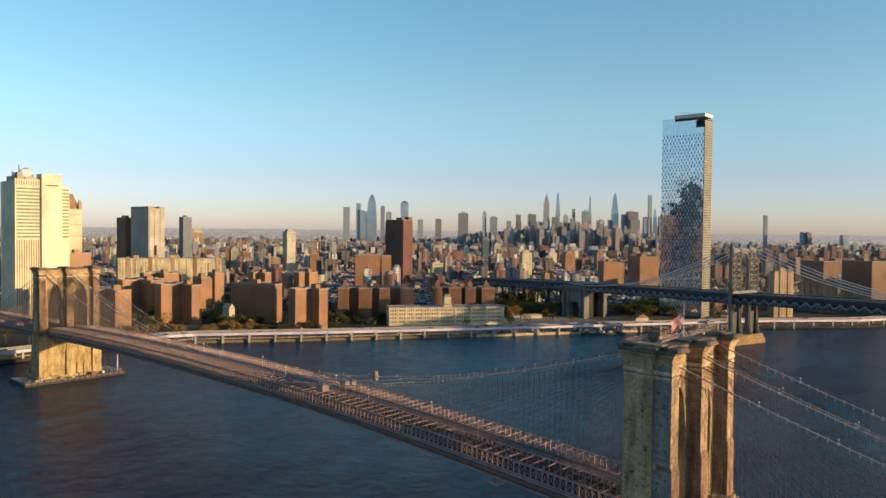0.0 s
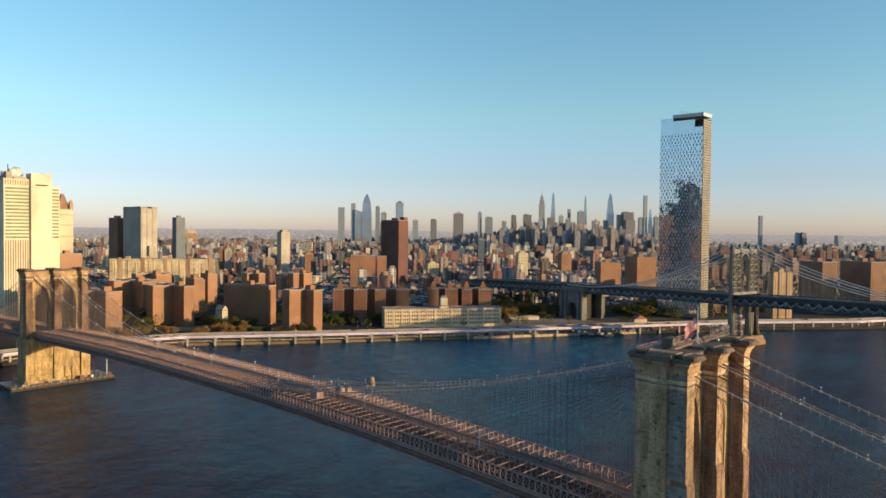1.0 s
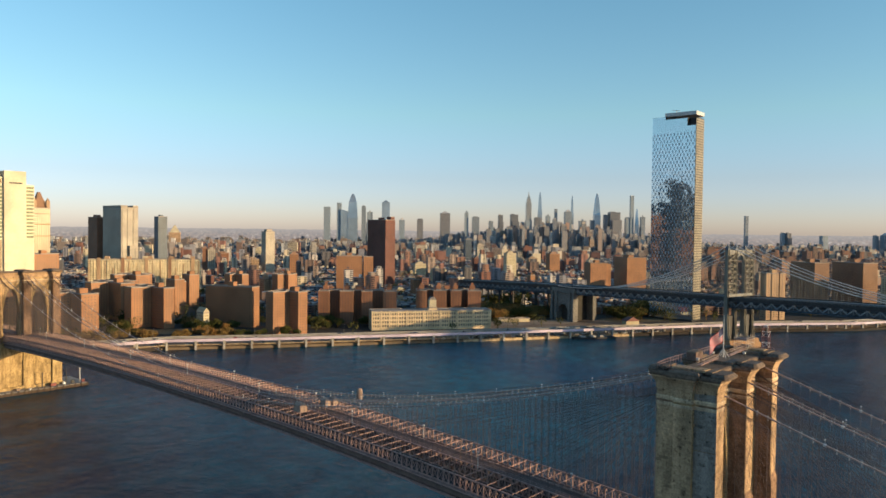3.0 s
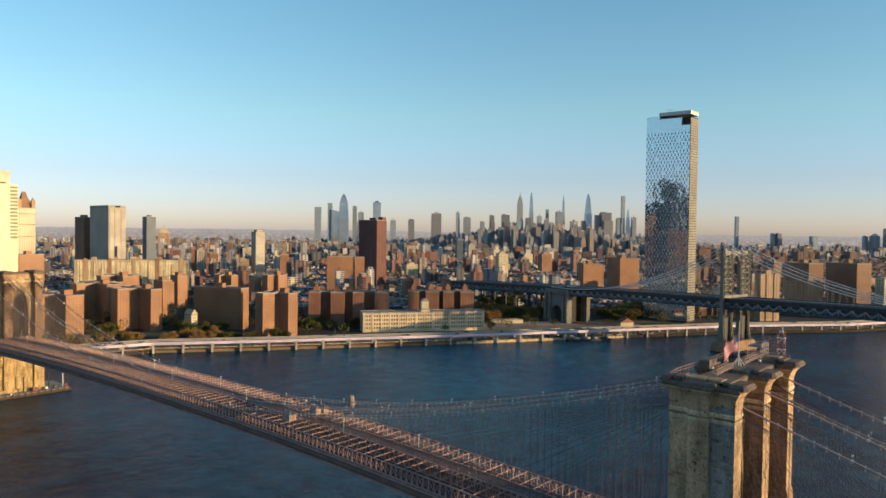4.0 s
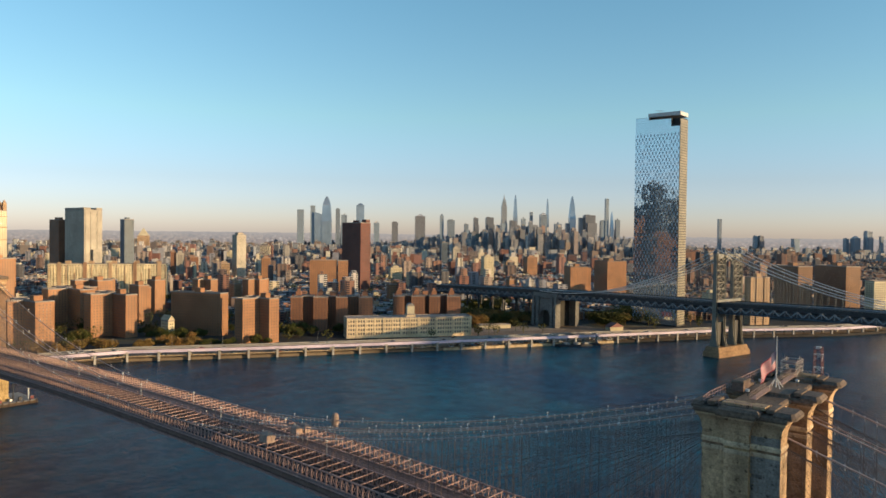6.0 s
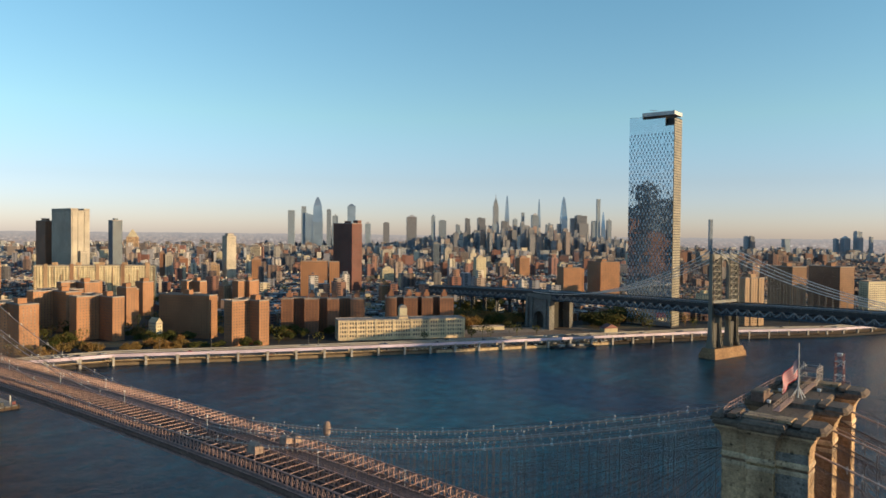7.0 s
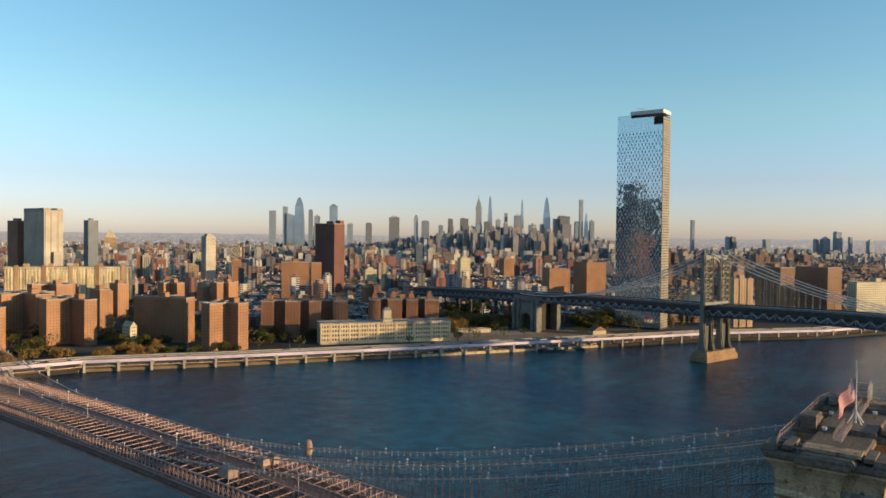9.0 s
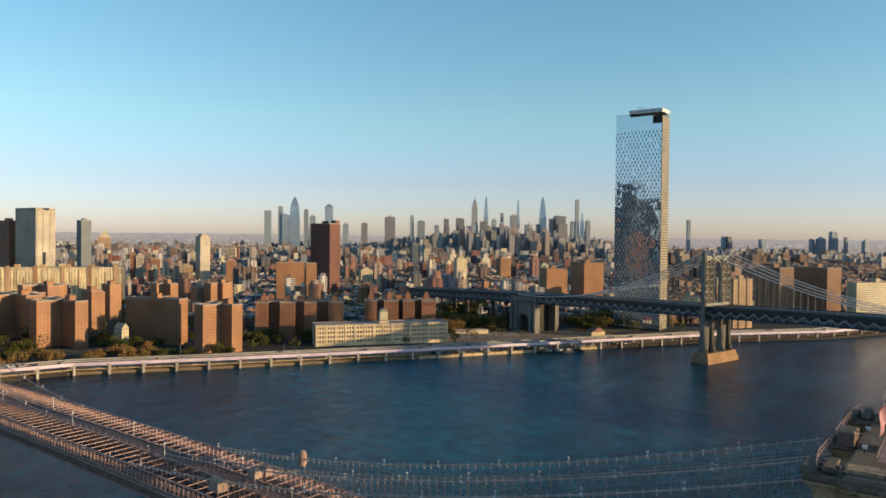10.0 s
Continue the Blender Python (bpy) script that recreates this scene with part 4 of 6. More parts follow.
while d < LEN:
    x, y, a = at_way(d, 0)
    ob = part("pier", pier_mesh, None, viaduct)
    ob.matrix_local = pose(x, y, 0, 0, 0, a)
    ob2 = part("pier", pier_mesh, None, viaduct)
    x, y, a = at_way(d, 15)
    ob2.matrix_local = pose(x, y, 0, 0, 0, a)
    d += 25.6
whole("river_wall", ribbon(3.6, 5.5, -2, 2.4, 0.0, 866.0), MAT["bulkhead"], "river wall darkened for the shade below the road", "river wall", "structure")
whole("wharf_edge", ribbon(2.6, 5.5, -2, 2.6, 866.0), MAT["beam_tan"], "sunlit tan concrete wharf edge at the water", "river wall", "structure")
part("lower_beam", ribbon(1.4, 2.4, 4.3, 5.0, 0.0, 866.0), MAT["beam_tan"], viaduct, "tan beam between the piers")
whole("esplanade", ribbon(5.5, 30, 2.62, 2.75), MAT["path"], "paved esplanade under the road", "pavement", "structure")
whole("street", ribbon(32, 46, 2.62, 2.72), MAT["asphalt"], "dark street behind the riverside road", "road", "structure")
whole("plaza", ribbon(46, 125, 2.4, 2.615, 905.0, 1130.0), MAT["bare_ground"], "bare brown paved ground between the road and the bridge", "pavement", "structure")


# ---- houses ----
def rng_turn(x):
    return -8 + (x * 7 % 20)


def windows(shape, x0, x1, y0, y1, z0, z1, storey=2.9, bay=3.0, w=1.3, h=1.4, proud=0.06, sides="wsen"):
    """Window panes set on the walls of a block, with a pale sill each."""
    z = z0 + 1.0
    while z + h < z1 - 0.6:
        for side in sides:
            lo, hi = (x0, x1) if side in "sn" else (y0, y1)
            n = int((hi - lo - 1.2) / bay)
            if n < 1:
                continue
            start = (lo + hi) / 2 - (n - 1) * bay / 2
            for i in range(n):
                c = start + i * bay
                if side == "s":
                    y = y0 - proud
                    shape.quad((c - w / 2, y, z), (c + w / 2, y, z), (c + w / 2, y, z + h), (c - w / 2, y, z + h))
                elif side == "n":
                    y = y1 + proud
                    shape.quad((c + w / 2, y, z), (c - w / 2, y, z), (c - w / 2, y, z + h), (c + w / 2, y, z + h))
                elif side == "w":
                    x = x0 - proud
                    shape.quad((x, c + w / 2, z), (x, c - w / 2, z), (x, c - w / 2, z + h), (x, c + w / 2, z + h))
                else:
                    x = x1 + proud
                    shape.quad((x, c - w / 2, z), (x, c + w / 2, z), (x, c + w / 2, z + h), (x, c - w / 2, z + h))
        z += storey


def house(name, blocks, z, m, label, wall="brick", category="building", group="", storey=2.9, bay=3.2, w=1.05, h=1.2, roof="roof", bulk=True, trim="pale_roof", pane="window"):
    """A building of one or more blocks (x0, x1, y0, y1, height above the rest): walls, roofs with parapets, windows, roof huts."""
    t = thing(name, m, label, category, group)
    glass = Shape()
    for i, (x0, x1, y0, y1, up) in enumerate(blocks):
        e = 0.004 * i
        top = z + up
        part("wall", Shape().box(x0, x1, y0, y1, 0, top), MAT[wall], t)
        rim = Shape()
        for a in ((x0 - 0.15, x1 + 0.15, y0 - 0.15, y0 + 0.35), (x0 - 0.15, x1 + 0.15, y1 - 0.35, y1 + 0.15), (x0 - 0.15, x0 + 0.35, y0 + 0.35, y1 - 0.35), (x1 - 0.35, x1 + 0.15, y0 + 0.35, y1 - 0.35)):
            rim.box(*a, top - 0.3 + e, top + 0.9 + e)
        part("parapet", rim, MAT[trim], t)
        part("roof", Shape().box(x0 + 0.35, x1 - 0.35, y0 + 0.35, y1 - 0.35, top, top + 0.12 + e), MAT[roof], t)
        windows(glass, x0, x1, y0, y1, 2.6, top, storey, bay, w, h, 0.06 + e)
    if pane == "window" and wall in ("brick", "dark_brick", "maroon"):
        pane = "brick_window"
    part("window", glass, MAT[pane], t, "rows of dark windows", "stuff")
    if bulk:
        x0, x1, y0, y1, up = max(blocks, key=lambda b: (b[1] - b[0]) * (b[3] - b[2]))
        cx, cy = (x0 + x1) / 2, (y0 + y1) / 2
        a, b = min(4.0, (x1 - x0) * 0.25), min(4.5, (y1 - y0) * 0.25)
        part("roof_hut", Shape().box(cx - a, cx + a, cy - b, cy + b, z + up, z + up + 4.6).box(cx - a - 0.2, cx + a + 0.2, cy - b - 0.2, cy + b + 0.2, z + up + 4.6, z + up + 5.0), MAT[wall], t)
    return t


# brick towers by the river: near corner, core, stepped wing
GROUP = "brick housing towers"
for x, y, w, d, q, a, z, tail in (
    (190, 709, 23, 16, 28, 12.7, 47.5, 0), (272, 562, 20.5, 13, 16, 12, 47.5, 0), (188, 806, 21, 17, 31, 17, 47.5, 17),
    (104.5, 691, 14, 12, 26, 17, 47.5, 0), (272, 928, 19, 14, 23, 20, 47.5, 15), (402, 846, 9, 14, 17, 11, 47.5, 7), (452, 800, 13, 14, 8, 12, 47.5, 10), (80, 760, 16, 14, 20, 14, 47.5, 13)):
    blocks = [(0, w, 0, d, 0.0), (w, w + a, -q, d, 0.0), (w, w + a, d, d + q * 0.8, 0.0)]
    if tail:
        blocks.insert(2, (w + a, w + a + tail, 0, d, 0.0))
    house("apartment_tower", blocks, z - LAND_Z, pose(x, y, LAND_Z),
          "red-brown brick apartment tower on a stepped cross plan", "brick", "apartment tower", GROUP)
house("apartment_tower", [(0, 64, 0, 14, 0.0), (18, 30, 14, 30, 0.0)], 45.5, pose(266, 684, LAND_Z, 0, 0, -70), "wide red-brown brick apartment tower seen on its shaded side", "brick", "apartment tower", GROUP)
house("apartment_tower", [(0, 13, 0, 23, 0), (13, 19, 6, 20, -3)], 45, pose(287, 792, LAND_Z), "red-brown brick apartment tower with a reddish roof edge", "brick", "apartment tower", GROUP)
house("apartment_tower", [(0, 15, 0, 20, 0)], 45, pose(350, 867, LAND_Z), "red-brown brick apartment tower among others", "brick", "apartment tower", GROUP)
house("apartment_block", [(0, 13, 0, 12, 0)], 38, pose(446, 825, LAND_Z), "narrow tan apartment block", "tan_brick", "apartment block")
hall = house("church_hall", [(0, 7, 0, 14, 0)], 19, pose(237, 640, LAND_Z), "narrow cream building with a steep roof edge", "cream", "building", bay=2.4)

part("gable", Shape().add([(-0.3, -0.3, 20), (7.3, -0.3, 20), (7.3, 14.3, 20), (-0.3, 14.3, 20), (3.5, -0.3, 25), (3.5, 14.3, 25)], [(0, 3, 2, 1), (0, 1, 4), (2, 3, 5), (1, 2, 5, 4), (3, 0, 4, 5)]), MAT["cream"], hall)

# long courtyard blocks
for x, y, gap, wings in ((362, 598, 25.5, 4), (455, 526, 21.0, 4)):
    blocks = [(0, gap * (wings - 1) + 16, 14, 30, 0.0)]
    for i in range(wings):
        blocks.append((i * gap, i * gap + 13 + 3 * (i % 2), 0, 14, 0.0))
    t = house("courtyard_block", blocks, 39, pose(x, y, LAND_Z, 0, 0, -46), "brown brick courtyard apartment block with projecting wings", "dark_brick", "apartment block", "courtyard blocks", bay=3.4)
    for i in range(wings):
        x0 = i * gap
        part("roof_hut", Shape().box(x0 + 4, x0 + 10, 16, 24, 39, 44.5).box(x0 + 5.5, x0 + 8.5, 18, 22, 44.5, 47.5), MAT["dark_brick"], t)
        part("chimney", Shape().box(x0 + 1.5, x0 + 3.0, 4, 5.5, 39, 42.5), MAT["maroon"], t)

# pale long building by the water
m = pose(368, 513, LAND_Z, 0, 0, -36.2)
school = house("school_building", [(0, 139, 0, 24, 0), (66, 76, 4, 12, 3.0)], 21, m, "long cream building with rows of large windows", "school", "school", storey=4.4, bay=2.75, w=1.7, h=2.4, roof="pale_roof", bulk=False, pane="hazy_window")
for i in range(15):
    part("pilaster", Shape().box(0.4 + 9.72 * i, 1.9 + 9.72 * i, -0.5, 0, 0, 21.6), MAT["school"], school)
part("cornice", Shape().box(-0.4, 139.4, -0.7, -0.2, 19.6, 20.3), MAT["cream"], school)
t = thing("roof_tower", m @ pose(71, 9, 24), "small cream arched tower on a roof", "roof tower")
part("shaft", Shape().box(-4, 4, -4, 4, 0, 9), MAT["cream"], t)
vault = Shape()
for i in range(6):
    a0, a1 = math.pi * i / 6, math.pi * (i + 1) / 6
    vault.add([(-4 * math.cos(a), y, 9 + 3.4 * math.sin(a)) for a in (a0, a1) for y in (-4, 4)] + [(0, -4, 9), (0, 4, 9)], [(0, 2, 3, 1), (0, 4, 2), (1, 3, 5)])
part("vault", vault, MAT["pale_roof"], t)

# mirrored high tower
def glass_tower():
    t = thing("glass_tower", pose(714.5, 287.5, LAND_Z), "very tall blue mirror-glass apartment tower with a notched top", "skyscraper")
    W, D, H = 26.0, 58.0, 266.5
    part("body", Shape().box(0, W, 0, D, 0, H - 14).box(0, W, 11, D, H - 14, H - 6).box(6, W, 0, 11, H - 14, H - 6).box(0, W, 41, D, H - 6, H - 3.2), MAT["dark_metal"], t)
    cols, rows = 26, 80
    panes, slit = Shape(), Shape()
    rng = random.Random(11)
    fw, fh = (D - 0.2) / cols, (H - 5.5) / rows
    for r in range(rows):
        for c in range(cols):
            y0, z0 = 0.1 + c * fw, 2 + r * fh
            if (z0 + fh > H - 13.5 and c < 5) or (z0 + fh > H - 6 and c < 18):
                continue
            a, b = rng.uniform(-0.008, 0.008), rng.uniform(-0.012, 0.012)
            panes.quad((-0.3 + a, y0 + fw - 0.04, z0 + 0.04), (-0.3 - a, y0 + 0.04, z0 + 0.04), (-0.3 - a + b, y0 + 0.04, z0 + fh - 0.04), (-0.3 + a + b, y0 + fw - 0.04, z0 + fh - 0.04))
    pitch, lane = 4.5, D / 13
    for r in range(int((H - 30) / pitch)):
        for c in range(13):
            if rng.random() < 0.04:
                continue
            y0, z0 = (c + (0.3 if r % 2 else 0.75)) * lane, 9 + r * pitch
            slit.quad((-0.42, y0 + 0.55, z0), (-0.42, y0 - 0.55, z0), (-0.42, y0 - 0.55, z0 + 3.3), (-0.42, y0 + 0.55, z0 + 3.3))
    part("window_pane", panes, MAT["tower_glass"], t, "mirror-glass panes reflecting sky and city", "stuff")
    part("dark_opening", slit, MAT["slot"], t, "small dark vents between the panes", "stuff")
    south = Shape()
    for r in range(rows - 1):
        south.box(0.3, W - 0.3, -0.5, 0, 2 + r * fh, 2 + r * fh + fh * 0.72)
    part("balcony_band", south, MAT["gold_panel"], t, "pale gold bands across the narrow side", "stuff")
    part("crown", Shape().box(-0.5, W, -0.4, 41, H - 3.2, H + 1.5), MAT["white_metal"], t, "pale slab over the dark roof slot")
    crane = Shape().beam((10, 30, H + 1), (10, 30, H + 6), 0.5).beam((10, 25, H + 5), (10, 36, H + 6.5), 0.5)
    part("roof_crane", crane, MAT["white_metal"], t)


glass_tower()

# dark red high tower
t = house("dark_red_tower", [(0, 26, 0, 50, 0), (15, 25, 0.8, 12, 6)], 131, pose(787, 917, LAND_Z), "tall dark red-brown apartment tower with a roof hut", "maroon", "skyscraper", storey=3.0, bay=4.0, w=1.6)
house("red_slab", [(0, 44, 0, 20, 0), (46, 62, -2, 16, -1)], 67, pose(618, 863, LAND_Z, 0, 0, -40), "orange-red brick slab building", "brick", "building")
# courthouse group
t = house("office_slab", [(0, 32, 0, 76, 0), (13, 26, -7, 0, -72)], 148, pose(434, 1255, LAND_Z), "tall grey office slab with a sunlit pale side", "grey_wall", "office tower", bay=2.6, w=0.5, h=2.6)
part("sunlit_bay", Shape().box(2, 9, -0.8, 0, 0, 146).box(11.5, 20.5, -0.8, 0, 76, 146).box(23, 30, -0.8, 0, 0, 146), MAT["grey_wall"], t, "pale sunlit stone bay")
part("roof_edge", Shape().box(-0.5, 12, 0.5, 75, 149, 152).box(22, 32.4, 0.5, 75, 149, 152), MAT["grey_wall"], t)
house("office_tower", [(0, 13, 0, 40, 0), (3, 9, 4, 16, 4)], 130, pose(432, 1352, LAND_Z), "dark office tower behind a grey slab", "dark_brick", "office tower")
house("office_tower", [(0, 23, 0, 20, 0)], 137, pose(677, 1583, LAND_Z), "slim dark grey tower behind others", "blue_steel", "office tower")
house("white_tower", [(0, 25, 0, 18, 0), (5, 20, 3, 15, 5)], 104, pose(835, 1370, LAND_Z), "white stepped apartment tower", "grey_wall", "apartment tower")

# mid-rise buildings that stand out of the low city
MIDRISE = "mid-rise city buildings"
for x, y, w, z, wall, label in (
    (1778, 1513, 27, 84, "blue_steel", "dark blue-grey mid-rise office tower"), (1879, 1539, 30, 65, "grey_wall", "pale grey mid-rise block"),
    (1292, 1088, 31, 44, "maroon", "dark red brick mid-rise block"), (1186, 909, 29, 64, "cream", "cream apartment tower with striped front"),
    (1436, 1015, 30, 43, "tan_brick", "tan brick mid-rise block"), (1417, 937, 35, 58, "brick", "orange-brown brick mid-rise block"),
    (1557, 933, 14, 42, "dark_brick", "narrow dark brick block"), (1290, 755, 21, 51, "cream", "cream mid-rise block with a lit end"),
    (1063, 1082, 33, 36, "cream", "low cream stone block"), (947, 922, 35, 35, "cream", "cream stone block with rows of windows"),
    (1025, 864, 18, 30, "brick", "small orange brick block with a roof hut"), (3103, 2327, 82, 113, "grey_wall", "far pale grey slab"),
    (1678, 1652, 37, 57, "grey_wall", "white mid-rise apartment block"), (768, 1175, 22, 61, "brick", "slender orange-red brick tower"),
    (806, 1379, 33, 42, "tan_brick", "tan brick stepped block"), (1200, 1916, 38, 50, "cream", "cream block beside a white tower"),
    (735, 2205, 36, 45, "cream", "far cream stone block"), (772, 2178, 46, 52, "cream", "far cream stone block with wide windows"),
    (692, 1399, 13, 69, "dark_brick", "dark slim office tower"), (703, 1390, 19, 66, "grey_wall", "pale slim office tower"),
    (846, 1573, 39, 50, "dark_brick", "dark brick office block")):
    house("midrise_building", [(-w * 0.4, w * 0.4, -w * 0.35, w * 0.35, 0), (-w * 0.22, w * 0.2, -w * 0.2, w * 0.2, 3.5)], z - LAND_Z, pose(x, y, LAND_Z, 0, 0, -33), label, wall, "building", MIDRISE, storey=3.6, bay=3.6, w=1.7, h=1.8)
t = house("pyramid_tower", [(-26, 26, -24, 24, 0)], 86, pose(1635, 3255, LAND_Z, 0, 0, -33), "far pale stone tower with a pyramid roof", "tan_brick", "building", bulk=False, storey=4, bay=5, w=2, h=2)
part("spire", Shape().prism([(-24, -22), (24, -22), (24, 22), (-24, 22)], 86, 122, -0.92, 0, 0), MAT["cream"], t, "steep pale pyramid roof")

# long balcony slab
SLAB = pose(316, 1119, LAND_Z, 0, 0, -35)
t = house("balcony_slab", [(0, 172, 0, 18, 0)], 59, SLAB, "long cream apartment slab with rows of balconies", "slab_cream", "apartment block", bay=3.9, w=1.7, h=1.3)
for i in range(5):
    part("stair_shaft", Shape().box(14 + 36 * i, 19 + 36 * i, -1.2, 0, 0, 62), MAT["tan_brown" if i % 2 else "tan_brick"], t)
    part("roof_hut", Shape().box(24 + 33 * i, 31 + 33 * i, 5, 12, 59, 64), MAT["tan_brick"], t)
rng = random.Random(13)
for i in range(43):
    if i % 9 == 4:
        continue
    deep, tall = rng.uniform(0.6, 1.5), rng.choice((57, 57, 52, 46))
    part("bay", Shape().box(1.2 + 4.0 * i, 2.6 + 4.0 * i, -deep, 0, 2, tall), MAT["slab_cream" if i % 3 else "tan_brick"], t)
for i in range(18):
    part("balcony_rail", Shape().box(0.5, 171.5, -1.0, -0.1, 4.2 + 2.9 * i, 4.9 + 2.9 * i), MAT["slab_cream"], t)

# telephone tower and city hall tower
t = thing("windowless_tower", pose(109, 851, LAND_Z), "tall cream stone office tower with a blank shaft", "skyscraper")
part("wall", Shape().box(-28, 24, 0, 52, 0, 166), MAT["pale_cream"], t)
part("wall", Shape().box(24, 33, 0.5, 44, 0, 160), MAT["pale_cream"], t)
part("shaft", Shape().box(0, 23, -3.5, 14, 0, 175), MAT["pale_cream"], t, "blank cream stone shaft")
part("parapet", Shape().box(-28.4, -0.2, -0.4, 1, 166, 168), MAT["pale_cream"], t)
part("sign_bar", Shape().box(5, 19, -3.7, -3.5, 160.5, 162), MAT["dark_metal"], t, "grey bar of writing")
green = worn("green_glass", (0.3, 0.33, 0.22), 0.6, 0, 0.5, 0.2, 0.1, 0.0, 0.15)
for i in range(15):
    part("window_band", Shape().box(-26.5, -1.0, -0.35, 0.0, 98 + 4.1 * i, 100.3 + 4.1 * i), green, t)
    part("window_band", Shape().box(24.6, 32.4, 0.2, 0.5, 98 + 4.1 * i, 100.3 + 4.1 * i), green, t)
for i in range(10):
    part("rib", Shape().box(-26.5 + 2.6 * i, -25.4 + 2.6 * i, -0.2, 0, 2, 96), MAT["tan_brown"], t)
    part("rib", Shape().box(-26.5 + 2.6 * i, -25.4 + 2.6 * i, -0.2, 0, 160.5, 165.8), MAT["tan_brown"], t)
part("roof_plant", Shape().box(-25, -5, 8, 40, 166, 172), MAT["grey_wall"], t)
part("roof_plant", Shape().tube([(-14, 16, 172), (-14, 16, 180)], 4.5, 12), MAT["white_metal"], t, "white round roof tank")
part("roof_plant", Shape().tube([(-24, 14, 172), (-24, 14, 177)], 3.0, 12), MAT["white_metal"], t)
part("roof_plant", Shape().tube([(-8, 22, 172), (-8, 22, 177), (-8, 22, 181), (-8, 22, 183)], [7.5, 7.5, 5.5, 1.5], 14), MAT["white_metal"], t, "large white rounded roof tank")
part("roof_plant", Shape().box(-24, -18, 4, 12, 166, 176).box(-16, -2, 3, 7, 166, 170), MAT["grey_wall"], t)
part("mast", Shape().beam((-21, 8, 176), (-21, 8, 185), 0.8), MAT["dark_metal"], t)
t = house("civic_tower", [(0, 24, 0, 24, 0)], 139, pose(234, 1115, LAND_Z), "ornate cream stone civic tower with a steep brown roof", "cream", "skyscraper", bulk=False)
part("spire", Shape().prism([(3, 3), (21, 3), (21, 21), (3, 21)], 139, 164, -0.8, 12, 12), MAT["tan_brown"], t, "steep brown hipped roof")
for x, y in ((2.5, 2.5), (21.5, 2.5), (21.5, 21.5), (2.5, 21.5)):
    part("turret", Shape().prism([(x - 2.5, y - 2.5), (x + 2.5, y - 2.5), (x + 2.5, y + 2.5), (x - 2.5, y + 2.5)], 139.5, 150).prism([(x - 2.5, y - 2.5), (x + 2.5, y - 2.5), (x + 2.5, y + 2.5), (x - 2.5, y + 2.5)], 150, 155, -0.9, x, y), MAT["tan_brick"], t)
for z in (96, 114, 130):
    part("ledge", Shape().flare(-0.3, 24.3, -0.3, 24.3, z, z + 1.2, 0.5), MAT["tan_brick"], t)
house("brick_block", [(0, 33, 0, 30, 0)], 72, pose(205, 1029, LAND_Z), "plain orange brick block", "brick", "building")

# unseen office towers downstream, placed and darkened for the glass tower's reflection
for x, y, w, d, z, wall in ((-470, 772, 60, 44, 262, "dark_metal"), (-410, 905, 40, 40, 205, "dark_metal"), (-560, 740, 40, 50, 225, "dark_metal"), (-350, 960, 44, 36, 170, "dark_brick"), (-600, 760, 50, 40, 190, "dark_metal"), (-300, 870, 34, 34, 140, "dark_brick"), (-420, 730, 30, 40, 120, "dark_brick"), (-250, 790, 36, 30, 95, "dark_brick"),
                            (-520, 850, 50, 46, 200, "dark_metal"), (-650, 850, 46, 46, 215, "dark_brick"), (-470, 960, 44, 40, 235, "dark_metal"), (-380, 820, 40, 38, 165, "dark_brick"), (-330, 740, 36, 36, 118, "dark_metal"), (-580, 980, 50, 44, 180, "dark_brick"),
                            (-700, 930, 50, 44, 170, "dark_metal"), (-420, 1040, 44, 44, 195, "dark_brick"), (-530, 660, 40, 36, 130, "dark_brick"), (-290, 940, 34, 34, 125, "dark_metal")):
    house("office_tower", [(0, w, 0, d, 0)], z, pose(x, y, LAND_Z, 0, 0, rng_turn(x)), "unseen dark office tower mirrored in the glass tower", wall, "office tower", "downtown towers", storey=4.0, bay=4.0, w=2.0, h=2.0)

# blocks beyond the steel bridge
E35 = -35
house("apartment_slab", [(0, 29, 0, 12, 0), (8, 14, -1, 0, 0), (20, 26, -1, 0, 0)], 61, pose(804, 225, LAND_Z, 0, 0, E35), "pale orange apartment slab", "tan_brick", "apartment block")
house("apartment_slab", [(0, 24, 0, 47, 0)], 73, pose(915, 194, LAND_Z, 0, 0, E35), "brown brick apartment slab with a sunlit end", "tan_brown", "apartment block", "brown slabs")
house("apartment_slab", [(0, 25, 0, 57, 0)], 73, pose(971, 145, LAND_Z, 0, 0, E35), "brown brick apartment slab with a sunlit end", "tan_brown", "apartment block", "brown slabs")
house("apartment_slab", [(0, 81, 0, 15, 0)], 57, pose(922, 104, LAND_Z, 0, 0, E35), "white apartment slab with balconies", "cream", "apartment block", bay=3.6, w=2.0)
house("low_block", [(0, 17, 0, 15, 0)], 32, pose(868, 300, LAND_Z, 0, 0, E35), "low yellowish brick block by the bridge", "cream", "building")
house("brown_block", [(0, 33, 0, 26, 0), (36, 42, 6, 26, -2)], 58, pose(937, 558, LAND_Z, 0, 0, E35), "orange-brown brick apartment block", "brick", "apartment block", "brown blocks", trim="roof")
house("brown_block", [(0, 37, 0, 48, 0), (8, 16, 10, 30, 4)], 68, pose(992, 516, LAND_Z, 0, 0, E35), "orange-brown brick apartment block with a long side", "brick", "apartment block", "brown blocks", trim="roof")

# ---- the wide city ----
TAKEN = [(o.matrix_world.translation.x + 12, o.matrix_world.translation.y + 12, 45) for o in scene.objects if o.get("category") and o.type == "EMPTY" and "house" not in o.name and o.matrix_world.translation.y > 100]


